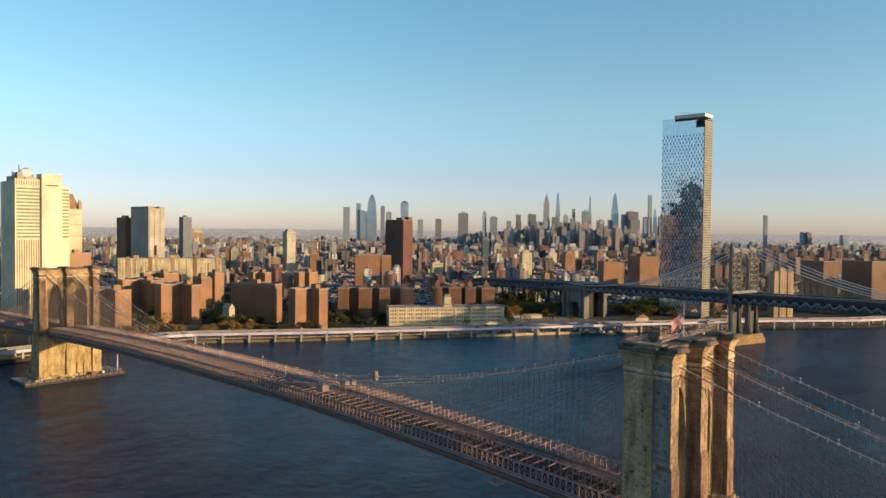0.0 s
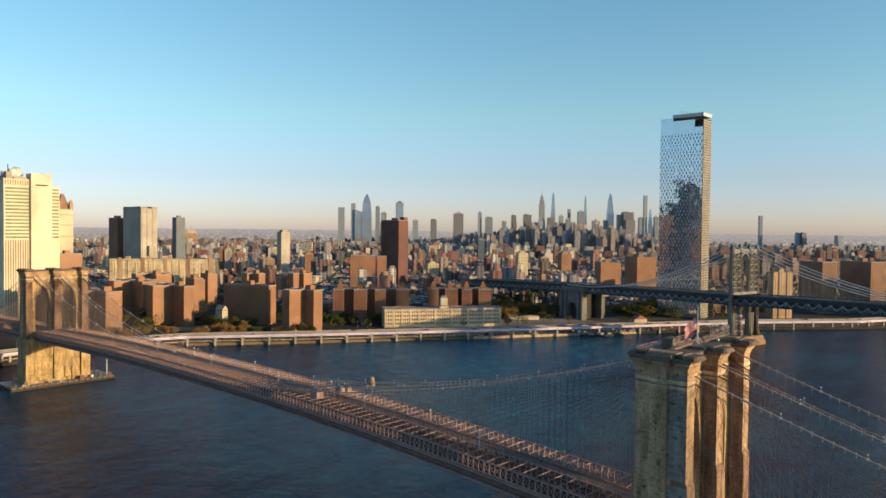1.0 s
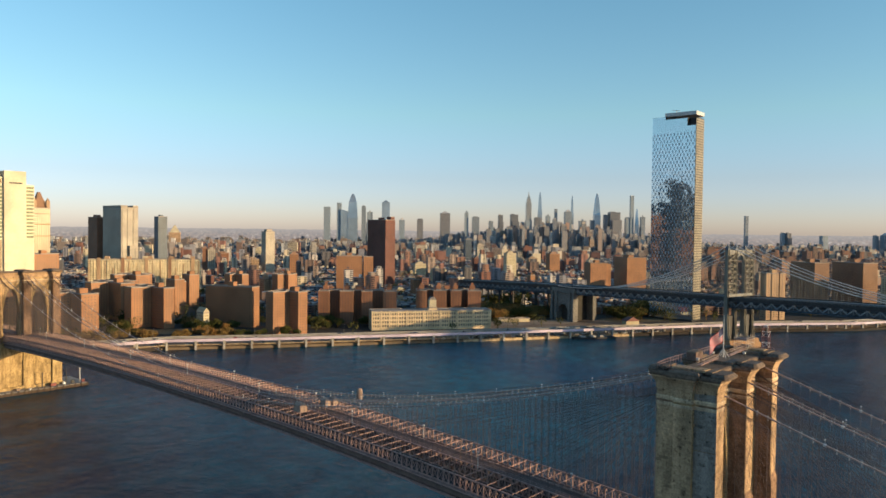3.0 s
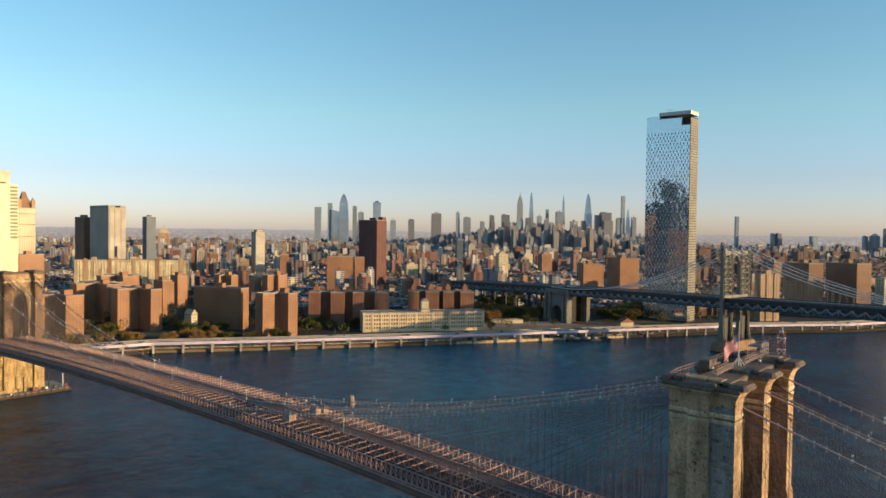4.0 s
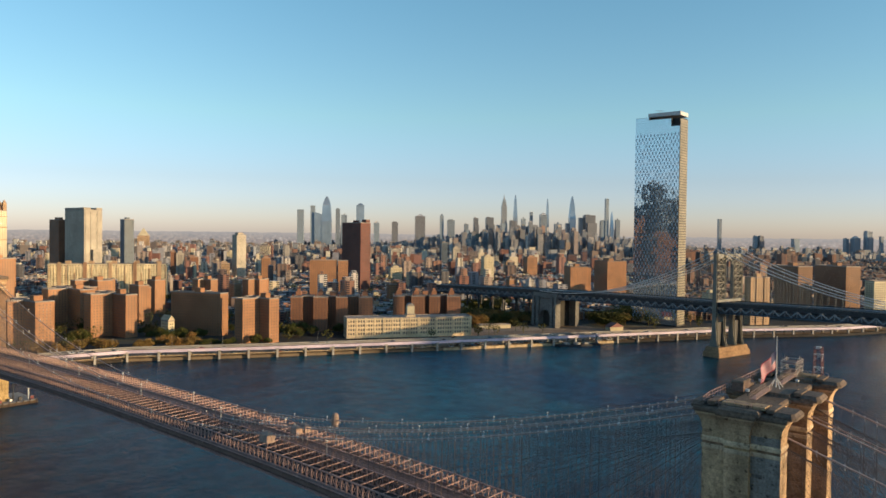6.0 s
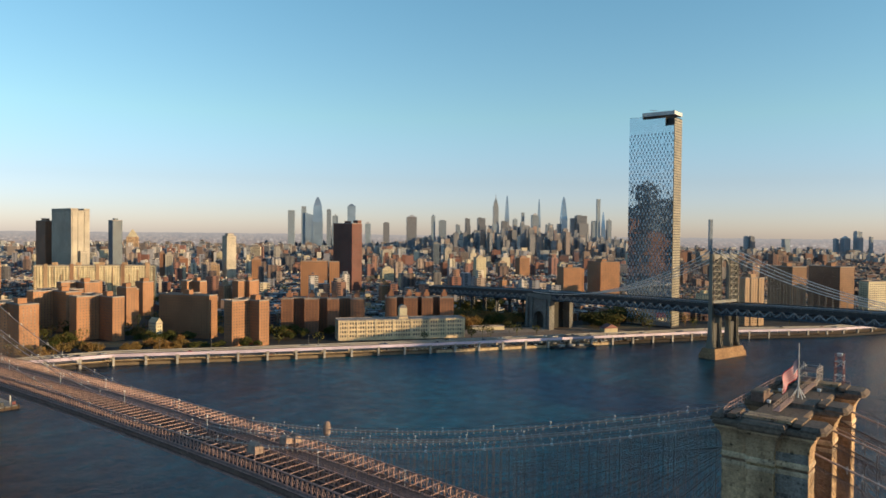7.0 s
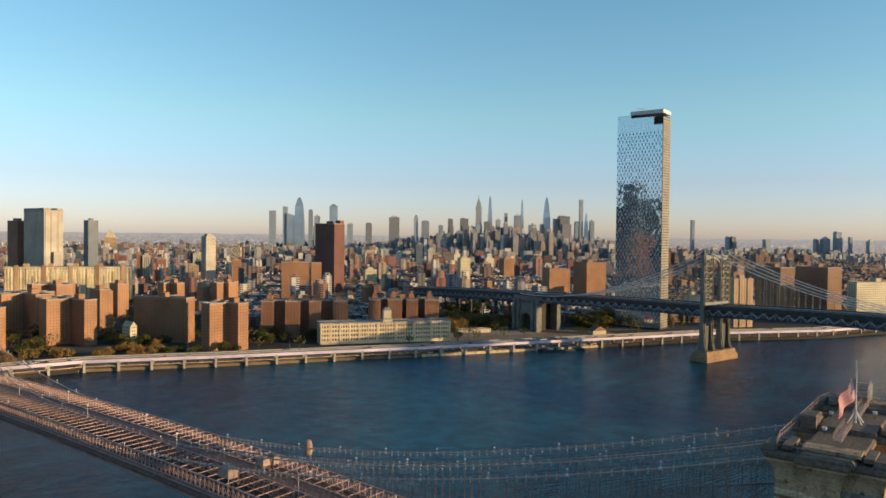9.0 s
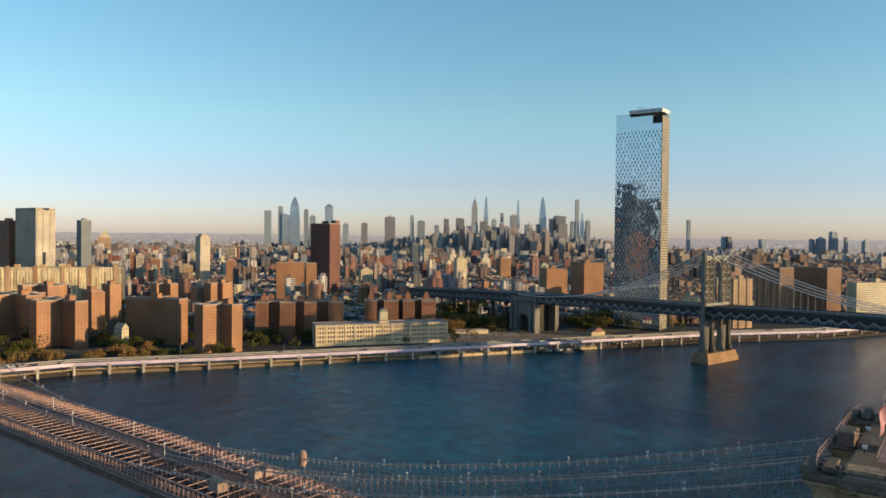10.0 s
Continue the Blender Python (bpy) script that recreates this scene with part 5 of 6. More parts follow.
def inland(x, y):
    """Metres behind the shore line."""
    best = 1e9
    for (x0, y0), (x1, y1) in zip(SHORE, SHORE[1:]):
        l = math.hypot(x1 - x0, y1 - y0)
        s = max(0, min(1, ((x - x0) * (x1 - x0) + (y - y0) * (y1 - y0)) / l / l))
        side = (x1 - x0) * (y - y0) - (y1 - y0) * (x - x0)
        d = math.hypot(x - x0 - s * (x1 - x0), y - y0 - s * (y1 - y0))
        if d < abs(best):
            best = d if side > 0 else -d
    return best


def city_block(shape, x, y, w, d, h, turn, rng):
    c, s = math.cos(turn), math.sin(turn)
    def box(x0, x1, y0, y1, z0, z1):
        shape.add([(x + c * a - s * b, y + s * a + c * b, z) for z in (z0, z1) for a, b in ((x0, y0), (x1, y0), (x1, y1), (x0, y1))], BOX)
    box(-w / 2, w / 2, -d / 2, d / 2, LAND_Z - 1, h)
    if rng.random() < 0.6:
        a, b = rng.uniform(-0.25, 0.25) * w, rng.uniform(-0.25, 0.25) * d
        box(a - w * 0.15, a + w * 0.15, b - d * 0.15, b + d * 0.15, h - 0.5, h + rng.uniform(2, 5))
    if rng.random() < 0.3 and h > 30:
        box(-w * 0.32, w * 0.32, -d * 0.32, d * 0.32, h - 0.5, h + rng.uniform(4, 14))


rng = random.Random(42)
near_city, mid_city, far_city, east_city = Shape(), Shape(), Shape(), Shape()
WALLS = dict(brick="small red-brown brick city building with a flat roof", dark_brick="small dark brick city building with a flat roof", tan_brick="small tan brick city building with a flat roof",
             cream="small pale stone city building with a flat roof", grey_wall="small grey city building with a flat roof", maroon="small maroon brick city building with a flat roof", tan_brown="small brown brick city building with a flat roof")
singles = 0
for _ in range(64000):
    ang = radians(rng.uniform(-2, 100))
    dist = 620 + 4150 * rng.random() ** 0.75
    x, y = EYE.x + dist * math.sin(ang), EYE.y + dist * math.cos(ang)
    deep = inland(x, y)
    if deep < 70 or (deep < 330 and 380 > x) or (deep < 215 and x < 700) or (deep < 150 and x < 900) or any(abs(x - a) < r and abs(y - b) < r for a, b, r in TAKEN):
        continue
    rel = (STEEL.inverted() @ Vector((x, y, 0)))
    if abs(rel.x) < 34 and rel.y < 520:
        continue
    rel = SLAB.inverted() @ Vector((x, y, 0))
    if -14 < rel.x < 186 and -60 < rel.y < 32:
        continue
    tall = noise.noise(Vector((x * 0.0016, y * 0.0016, 3.0)))
    w, d = rng.uniform(8, 26), rng.uniform(9, 22)
    h = rng.uniform(8, 16) + max(0, tall) * 12 * rng.random()
    if rng.random() < 0.03:
        h += rng.uniform(12, 45)
    if deep < 300:
        h = rng.uniform(8, 20)
    if h > 26:
        w, d = max(w, 13), max(d, 16)
    if dist < 1700:
        w, d, h = w * 0.8, d * 0.85, h * 0.85
    if dist > 2600:
        w, d, h = w * 1.4, d * 1.4, h * 1.1
    shape = near_city if dist < 1500 else mid_city if dist < 2900 else far_city
    # blocks right of heading 67 from the viewpoint take darker walls and roofs
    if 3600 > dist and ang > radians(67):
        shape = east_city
    if dist < 1330 and singles < 280:
        singles += 1
        wall = rng.choice(("brick", "brick", "tan_brick", "cream", "grey_wall", "maroon", "tan_brown", "dark_brick", "cream"))
        house("city_building", [(-w / 2, w / 2, -d / 2, d / 2, 0)], h - LAND_Z, pose(x, y, LAND_Z, 0, 0, -35 + rng.choice((0, 0, 4))), WALLS[wall], wall, "building", "city buildings", storey=3.3, bay=2.8, w=1.2, h=1.6, roof=rng.choice(("roof", "roof", "pale_roof")))
        continue
    city_block(shape, x, y, w, d, h, radians(-35 if x + 0.5 * y < 2000 else -46) + rng.choice((0, 0, 0.06)), rng)
for shape, mat in ((east_city, "city_east"), (near_city, "city"), (mid_city, "city"), (far_city, "city_hazed")):
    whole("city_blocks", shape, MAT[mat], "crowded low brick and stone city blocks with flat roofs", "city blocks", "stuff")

# ---- the skyline far off ----
def far_place(px_turn, dist=4400.0):
    """A place at that heading (degrees from the bridge's axis, clockwise), dist metres from the camera's mid-path."""
    a = radians(px_turn)
    return EYE.x + dist * math.sin(a), EYE.y + dist * math.cos(a)


# all stand on one ring, sized to fit the camera's view
def skyscraper(turn, width, top, style, depth=None):
    x, y = far_place(turn)
    d = depth or width * 0.9
    m = pose(x, y, 0, 0, 0, -turn * 0.0 - 46)
    w = width * (0.82 if style in ("box", "dark") else 1.0)
    t = thing("far_skyscraper", m, STYLES[style][1], "skyscraper", "far skyscrapers")
    s = Shape()
    lo = LAND_Z - 1
    if style in ("box", "blue", "dark"):
        s.box(-w / 2, w / 2, -w / 2, w / 2, lo, top)
        crown = int(turn * 100) % 4
        if crown == 0:
            s.box(-w * 0.36, w * 0.3, -w * 0.3, w * 0.36, top, top + 5)
        elif crown == 1:
            s.box(-w * 0.62, w * 0.3, -w * 0.3, w * 0.62, lo, top * 0.72).box(-w * 0.12, w * 0.12, -w * 0.12, w * 0.12, top, top + 9)
        elif crown == 2:
            s.box(-w * 0.3, w * 0.62, -w * 0.62, w * 0.3, lo, top * 0.8).box(-w * 0.4, 0, -w * 0.4, w * 0.4, top, top + 4)
        else:
            s.prism([(-w * 0.4, -w * 0.4), (w * 0.4, -w * 0.4), (w * 0.4, w * 0.4), (-w * 0.4, w * 0.4)], top, top + 12, -0.75)
    elif style == "thin":
        s.box(-w / 2, w / 2, -w / 2, w / 2, lo, top)
    elif style == "dome":
        r = [(-w / 2, -w / 2), (w / 2, -w / 2), (w / 2, w / 2), (-w / 2, w / 2)]
        k = top - lo
        s.prism(r, lo, lo + k * 0.55).prism(r, lo + k * 0.55, lo + k * 0.84, -0.2)
        s.prism([(a * 0.8, b * 0.8) for a, b in r], lo + k * 0.84, lo + k * 0.95, -0.45)
        s.prism([(a * 0.44, b * 0.44) for a, b in r], lo + k * 0.95, top, -0.7)
    elif style == "taper":
        r = [(-w / 2, -w / 2), (w / 2, -w / 2), (w / 2, w / 2), (-w / 2, w / 2)]
        h = lo + (top - lo) * 0.62
        s.prism(r, lo, h)
        s.prism([(a * 0.98, b * 0.98) for a, b in r], h, lo + (top - lo) * 0.9, -0.45)
        s.prism([(a * 0.53, b * 0.53) for a, b in r], lo + (top - lo) * 0.9, top, -0.7)
    elif style == "spire":
        r = [(-w / 2, -w / 2), (w / 2, -w / 2), (w / 2, w / 2), (-w / 2, w / 2)]
        k = top - lo
        for f0, f1, g in ((0.0, 0.35, 1.5), (0.35, 0.5, 1.2), (0.5, 0.8, 1.0), (0.8, 0.86, 0.75), (0.86, 0.9, 0.5)):
            s.prism([(a * g, b * g) for a, b in r], lo + k * f0, lo + k * f1)
        s.prism([(a * 0.3, b * 0.3) for a, b in r], lo + k * 0.9, lo + k * 0.94, -0.4)
        s.prism([(a * 0.12, b * 0.12) for a, b in r], lo + k * 0.94, top, -0.7)
    elif style == "slant":
        s.add([(-w / 2, -w / 2, lo), (w / 2, -w / 2, lo), (w / 2, w / 2, lo), (-w / 2, w / 2, lo), (-w / 2, -w / 2, top), (w / 2, -w / 2, top - w * 0.3), (w / 2, w / 2, top - w * 0.9), (-w / 2, w / 2, top - w * 0.5)], BOX)
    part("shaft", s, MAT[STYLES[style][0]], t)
    return t


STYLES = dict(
    box=("hazed_grey", "far grey stone and glass office tower"), blue=("blue_glass", "far blue glass office tower"), dark=("hazed_dark", "far dark slab office tower"),
    thin=("hazed_grey", "far very slender grey tower"), taper=("blue_glass", "far tapering glass tower with a pointed top"),
    dome=("blue_glass", "far blue glass tower narrowing to a peak"), spire=("hazed_grey", "far stepped stone tower with a tall spire"), slant=("blue_glass", "far blue glass tower with a slanted top"))
# bluer and paler base tones imitate distance haze
MAT["hazed_grey"] = facade("hazed_grey_walls", [(0.32, 0.4, 0.48), (0.38, 0.42, 0.47), (0.33, 0.39, 0.45), (0.45, 0.46, 0.48)], (0.13, 0.15, 0.18), 4.5, 5.0, 0.5, 0.4)
MAT["hazed_dark"] = facade("hazed_dark_walls", [(0.2, 0.21, 0.24), (0.24, 0.24, 0.26)], (0.09, 0.1, 0.12), 4.5, 5.0, 0.5, 0.5)
for turn, width, top, style in (
    (39.97, 38, 249, "thin"),
    (40.91, 27, 274, "thin"),
    (41.36, 48, 236, "slant"),
    (41.98, 59, 330, "dome"),
    (42.84, 31, 255, "box"),
    (43.33, 41, 221, "box"),
    (44.59, 48, 281, "blue"),
    (45.87, 42, 175, "box"),
    (47.32, 45, 180, "dark"),
    (49.31, 73, 219, "dark"),
    (51.03, 28, 224, "box"),
    (51.76, 52, 197, "box"),
    (52.98, 31, 174, "box"),
    (53.74, 34, 212, "dark"),
    (54.82, 55, 216, "dark"),
    (55.50, 27, 169, "box"),
    (55.96, 31, 361, "spire"),
    (56.70, 51, 197, "dark"),
    (56.85, 24, 354, "taper"),
    (57.49, 31, 211, "box"),
    (58.10, 17, 252, "thin"),
    (59.03, 48, 236, "box"),
    (59.36, 17, 334, "taper"),
):
    skyscraper(turn, width, top, style)
for turn, width, top, style in (
    (60.17, 47, 182, "box"),
    (60.95, 27, 186, "thin"),
    (61.27, 37, 347, "taper"),
    (61.94, 24, 220, "thin"),
    (62.58, 74, 234, "dark"),
    (63.60, 33, 200, "box"),
    (63.91, 20, 334, "thin"),
    (64.30, 20, 257, "taper"),
    (64.73, 30, 208, "box"),
    (72.12, 18, 216, "thin"),
    (74.57, 25, 120, "box"),
    (74.94, 28, 121, "dark"),
    (77.20, 32, 110, "thin"),
    (80.35, 25, 112, "box"),
    (80.91, 43, 116, "box"),
    (81.66, 36, 152, "box"),
    (82.45, 15, 127, "thin"),
    (83.63, 33, 104, "box"),
):
    skyscraper(turn, width, top, style)

# crowded mid-height towers in front of the far skyline
rng = random.Random(8)
crowd = Shape()
for _ in range(2700):
    turn = rng.gauss(58, 7.5) if rng.random() < 0.5 else rng.uniform(26, 86)
    dist = rng.uniform(3300, 4750)
    x, y = far_place(turn, dist)
    w = rng.uniform(9, 27)
    peak = 1 - min(1, abs(turn - 58) / 14)
    h = rng.uniform(18, 46) + peak * rng.random() ** 2.6 * 140
    city_block(crowd, x, y, w, w * rng.uniform(0.7, 1.3), h, radians(-46), rng)
whole("far_city_blocks", crowd, MAT["far"], "crowd of far office towers in haze-paled tones", "city blocks", "stuff")


# ---- on the roof of the near tower ----
ROOF = BRIDGE @ pose(1.2, 0, 0)


def rail_line(points, height=1.1, posts=2.0):
    s = Shape()
    for a, b in zip(points, points[1:]):
        a, b = Vector(a), Vector(b)
        n = max(1, round((b - a).length / posts))
        for h in (height, height * 0.5):
            s.beam(a + Vector((0, 0, h)), b + Vector((0, 0, h)), 0.07)
        for i in range(n + 1):
            p = a.lerp(b, i / n)
            s.beam(p, p + Vector((0, 0, height)), 0.07)
    return s


t = thing("roof_railing", ROOF, "low metal railing round the tower roof", "railing")
part("rail", rail_line([(-21.6, -2.0, 83.5), (-21.6, 6.9, 83.5), (-16.0, 7.6, 83.5), (-2, 7.6, 83.5), (16, 7.6, 83.5), (21.6, 6.9, 83.5), (21.6, -6.0, 83.5)], 1.4, 1.5), MAT["tan_steel"], t)
for a, b in ((-14.4, -4.0), (4.0, 15.4)):
    t = thing("gangway", ROOF, "sloping metal gangway with handrails between roof slabs", "gangway", "roof gangways")
    part("tread", Shape().beam((a, -0.2, 84.3), (b, -0.2, 84.7), 1.1, 0.15), MAT["tan_steel"], t)
    for y in (-0.8, 0.4):
        part("handrail", rail_line([(a, y, 84.3), (b, y, 84.7)], 1.1, 1.6), MAT["shroud"], t)
t = thing("roof_hut", ROOF @ pose(-3.0, 5.6, 83.5), "small rusty hut behind the roof edge", "hut")
part("wall", Shape().box(-2.2, 2.2, -1.2, 1.2, 0, 1.9), MAT["brown_steel"], t)
part("roof", Shape().flare(-2.4, 2.4, -1.4, 1.4, 1.9, 2.2, -0.3), MAT["ledge"], t)

flag = thing("flagpole", ROOF @ pose(-1.0, -0.8, 84.6), "white flagpole with a striped flag flying half way up", "flag")
part("pole", Shape().tube([(0, 0, 0), (0, 0, 6), (0, 0, 10.6)], [0.16, 0.13, 0.06], 8), MAT["white_metal"], flag)
for k in range(4):
    a = radians(45 + 90 * k)
    part("brace", Shape().beam((1.5 * math.cos(a), 1.5 * math.sin(a), 0), (0, 0, 2.2), 0.14), MAT["white_metal"], flag)


def plain(name, colour, rough=0.8):
    return worn(name, colour, rough, 0, 6.0, 0.12, 0.5, 0.0)


CLOTH = (plain("red_cloth", (0.5, 0.012, 0.035)), plain("white_cloth", (0.5, 0.5, 0.54)), plain("navy_cloth", (0.03, 0.04, 0.12)))
FLY, HOIST = 4.6, 3.4


def cloth(u, w):
    """A place on the flag: u along it from the pole, w down from its top edge."""
    d = Vector((-0.88, 0.47, 0)).normalized()
    side = Vector((0.47, 0.88, 0))
    p = d * (u * 0.95) + side * (0.3 * math.sin(u * 2.1 + w * 0.8) * min(1, u)) + Vector((0, 0, 7.6 - w - 0.5 * u - 0.05 * u * u))
    return tuple(p)


for i in range(13):
    s = Shape()
    w0, w1 = HOIST * i / 13, HOIST * (i + 1) / 13
    start = FLY * 0.4 if i < 7 else 0.06
    n = 12
    for k in range(n):
        a, b = start + (FLY - start) * k / n, start + (FLY - start) * (k + 1) / n
        s.quad(cloth(a, w0), cloth(a, w1), cloth(b, w1), cloth(b, w0))
    part("stripe", s, CLOTH[i % 2], flag)
s = Shape()
for k in range(6):
    for j in range(4):
        a, b = 0.06 + (FLY * 0.4 - 0.06) * k / 6, 0.06 + (FLY * 0.4 - 0.06) * (k + 1) / 6
        w0, w1 = HOIST * 7 / 13 * j / 4, HOIST * 7 / 13 * (j + 1) / 4
        s.quad(cloth(a, w0), cloth(a, w1), cloth(b, w1), cloth(b, w0))
part("canton", s, CLOTH[2], flag, "dark blue corner of the flag")

mast = thing("lattice_mast", ROOF @ pose(21.0, -4.0, 84.2), "small red and white lattice mast with rails on the roof", "mast")
for x, y in ((-0.9, -0.9), (0.9, -0.9), (0.9, 0.9), (-0.9, 0.9)):
    part("post", Shape().beam((x, y, 0), (x * 0.8, y * 0.8, 6.2), 0.12), MAT["red_paint"], mast)
for k in range(4):
    z = 0.6 + 1.5 * k
    c = [(-0.85, -0.85), (0.85, -0.85), (0.85, 0.85), (-0.85, 0.85)]
    for (a, b), (e, f) in zip(c, c[1:] + c[:1]):
        paint = MAT["red_paint"] if k % 2 else MAT["white_metal"]
        part("brace", Shape().beam((a, b, z), (e, f, z + 1.4), 0.07), paint, mast)
        part("crossbar", Shape().beam((a, b, z + 1.4), (e, f, z + 1.4), 0.1), paint, mast)
part("lamp", Shape().box(-0.5, 0.5, -0.5, 0.5, 6.2, 6.7), MAT["white_metal"], mast)
t = thing("scaffold", ROOF @ pose(19.6, 1.2, 83.9), "pale tube scaffold with railed levels on the roof edge", "scaffold")
for x in (-3.0, -1.5, 0.0, 1.5, 3.0):
    for y in (-1.6, 1.6):
        part("standard", Shape().tube([(x, y, 0), (x, y, 4.6 - 0.35 * abs(x))], 0.06, 5), MAT["scaffold_tube"], t)
for z in (0.9, 1.9, 2.9, 3.5):
    for y in (-1.6, 1.6):
        part("ledger", Shape().tube([(-3.2, y, z), (3.2, y, z)], 0.055, 5), MAT["scaffold_tube"], t)
    for x in (-3.0, 3.0):
        part("transom", Shape().tube([(x, -1.7, z), (x, 1.7, z)], 0.055, 5), MAT["scaffold_tube"], t)
for z in (0.95, 2.95):
    part("deck_board", Shape().box(-3.0, 3.0, -1.5, 1.5, z, z + 0.08), MAT["planks"], t)
part("brace", Shape().tube([(-3.0, -1.65, 0), (3.0, -1.65, 3.5)], 0.05, 5).tube([(3.0, -1.65, 0), (-3.0, -1.65, 3.5)], 0.05, 5), MAT["scaffold_tube"], t)
for x, y in ((3.8, 3.6), (-8.5, 2.6), (9.0, -2.5)):
    t = thing("floodlight", ROOF @ pose(x, y, 83.5), "small white floodlight on the tower roof", "floodlight", "roof floodlights")
    part("stand", Shape().beam((0, 0, 0), (0, 0, 0.9), 0.1), MAT["dark_metal"], t)
    part("lamp", Shape().flare(-0.3, 0.3, -0.25, 0.25, 0.9, 1.4, 0.1), MAT["white_metal"], t)

# ---- lamp posts and hanging platform of the stone bridge ----
post = None
for k in range(-3, 16):
    v = 14 + 30.2 * k
    if abs(v) < 6 or abs(v - SPAN) < 6:
        continue
    m = BRIDGE @ pose(3.4 if k % 2 else -3.4, v, road_z(v) + 4.3)
    if post is None:
        post = thing("lamp_post", m, "pale slim lamp post beside the bridge walkway", "lamp post", "bridge lamp posts")
        part("pole", Shape().tube([(0, 0, -0.5), (0, 0, 4.6)], [0.12, 0.08], 6), MAT["white_metal"], post)
        part("lamp", Shape().flare(-0.22, 0.22, -0.22, 0.22, 4.6, 5.1, 0.1), MAT["white_metal"], post)
    else:
        copy_thing(post, m)
v = 55.0
t = thing("hanging_platform", BRIDGE @ pose(-9, v, road_z(v) - 3.4), "steel work platform hung under the bridge deck", "platform")
part("floor", Shape().box(-9, 9, -2, 2, -0.4, 0), MAT["tan_steel"], t)
for x in (-8.5, 0, 8.5):
    part("hanger", Shape().beam((x, 0, 0), (x, 0, 1.9), 0.2), MAT["wire"], t)
part("rail", rail_line([(-9, -2, 0), (9, -2, 0)], 1.1, 3), MAT["tan_steel"], t)

# ---- dock round the far tower ----
DOCK = BRIDGE @ pose(0, SPAN, 0)
dock = thing("timber_dock", DOCK, "low timber and concrete dock round the bridge tower", "dock")
part("deck", Shape().box(-34, 36, -17.5, -9.7, 1.2, 2.0).box(-34, -24, -9.7, 14, 1.2, 2.0).box(24, 36, -9.7, 14, 1.2, 2.0), MAT["concrete"], dock)
part("fender", Shape().box(-34.6, 36.6, -18.2, -17.5, -1, 1.7).box(-34.7, -34, -17.5, 14, -1, 1.7).box(36, 36.7, -17.5, 14, -1, 1.7), MAT["bark"], dock)
pile = Shape().tube([(0, 0, -3), (0, 0, 3.0)], 0.35, 7).mesh("pile", MAT["bark"])
for i in range(18):
    ob = part("pile", pile, None, dock)
    ob.location = (-34 + 4.1 * i, -18.6, 0)
for x, y, h, mat in ((33, -12, 13, "white_metal"), (-30, -10, 9, "dark_metal"), (7, -14, 10, "dark_metal"), (24, -11, 11, "dark_metal")):
    t = thing("mooring_post", DOCK @ pose(x, y, 2.0), "tall slim post standing on the dock", "post", "dock posts")
    part("shaft", Shape().tube([(0, 0, -0.2), (0, 0, h)], [0.5, 0.35], 8), MAT[mat], t)
    part("cap", Shape().tube([(0, 0, h), (0, 0, h + 0.6)], [0.6, 0.2], 8), MAT[mat], t)
rng = random.Random(21)
for k in range(12):
    x, y = rng.uniform(-33, 35), rng.choice((-15.5, -13.5, -12))
    w, h = rng.uniform(1.2, 4.0), rng.uniform(0.8, 2.4)
    t = thing("dock_crate", DOCK @ pose(x, y, 2.0, 0, 0, rng.uniform(-20, 20)), "work crate standing on the dock", "crate", "dock crates")
    part("box", Shape().box(-w / 2, w / 2, -0.8, 0.8, 0, h), MAT[rng.choice(("white_metal", "shroud", "dark_metal", "red_paint"))], t)
    part("lid", Shape().box(-w / 2 - 0.08, w / 2 + 0.08, -0.88, 0.88, h, h + 0.12), MAT["dark_metal"], t)

# ---- trees ----
def leaf_mat(name, a, b):
    k = Nodes(name)
    geo = k.n("NewGeometry")
    c = k.ramp(geo.outputs["Random Per Island"], [(0.0, a), (1.0, b)])
    rnd = k.n("ObjectInfo").outputs["Random"]
    c = k.mix(1.0, c, k.ramp(rnd, [(0, (0.7, 0.8, 0.7)), (1, (1.15, 1.0, 0.9))]), "MULTIPLY")
    return k.done(c, 0.8, 0, 0.2)


LEAF = (leaf_mat("green_leaves", (0.035, 0.045, 0.012), (0.08, 0.08, 0.022)), leaf_mat("autumn_leaves", (0.15, 0.095, 0.035), (0.27, 0.16, 0.055)))


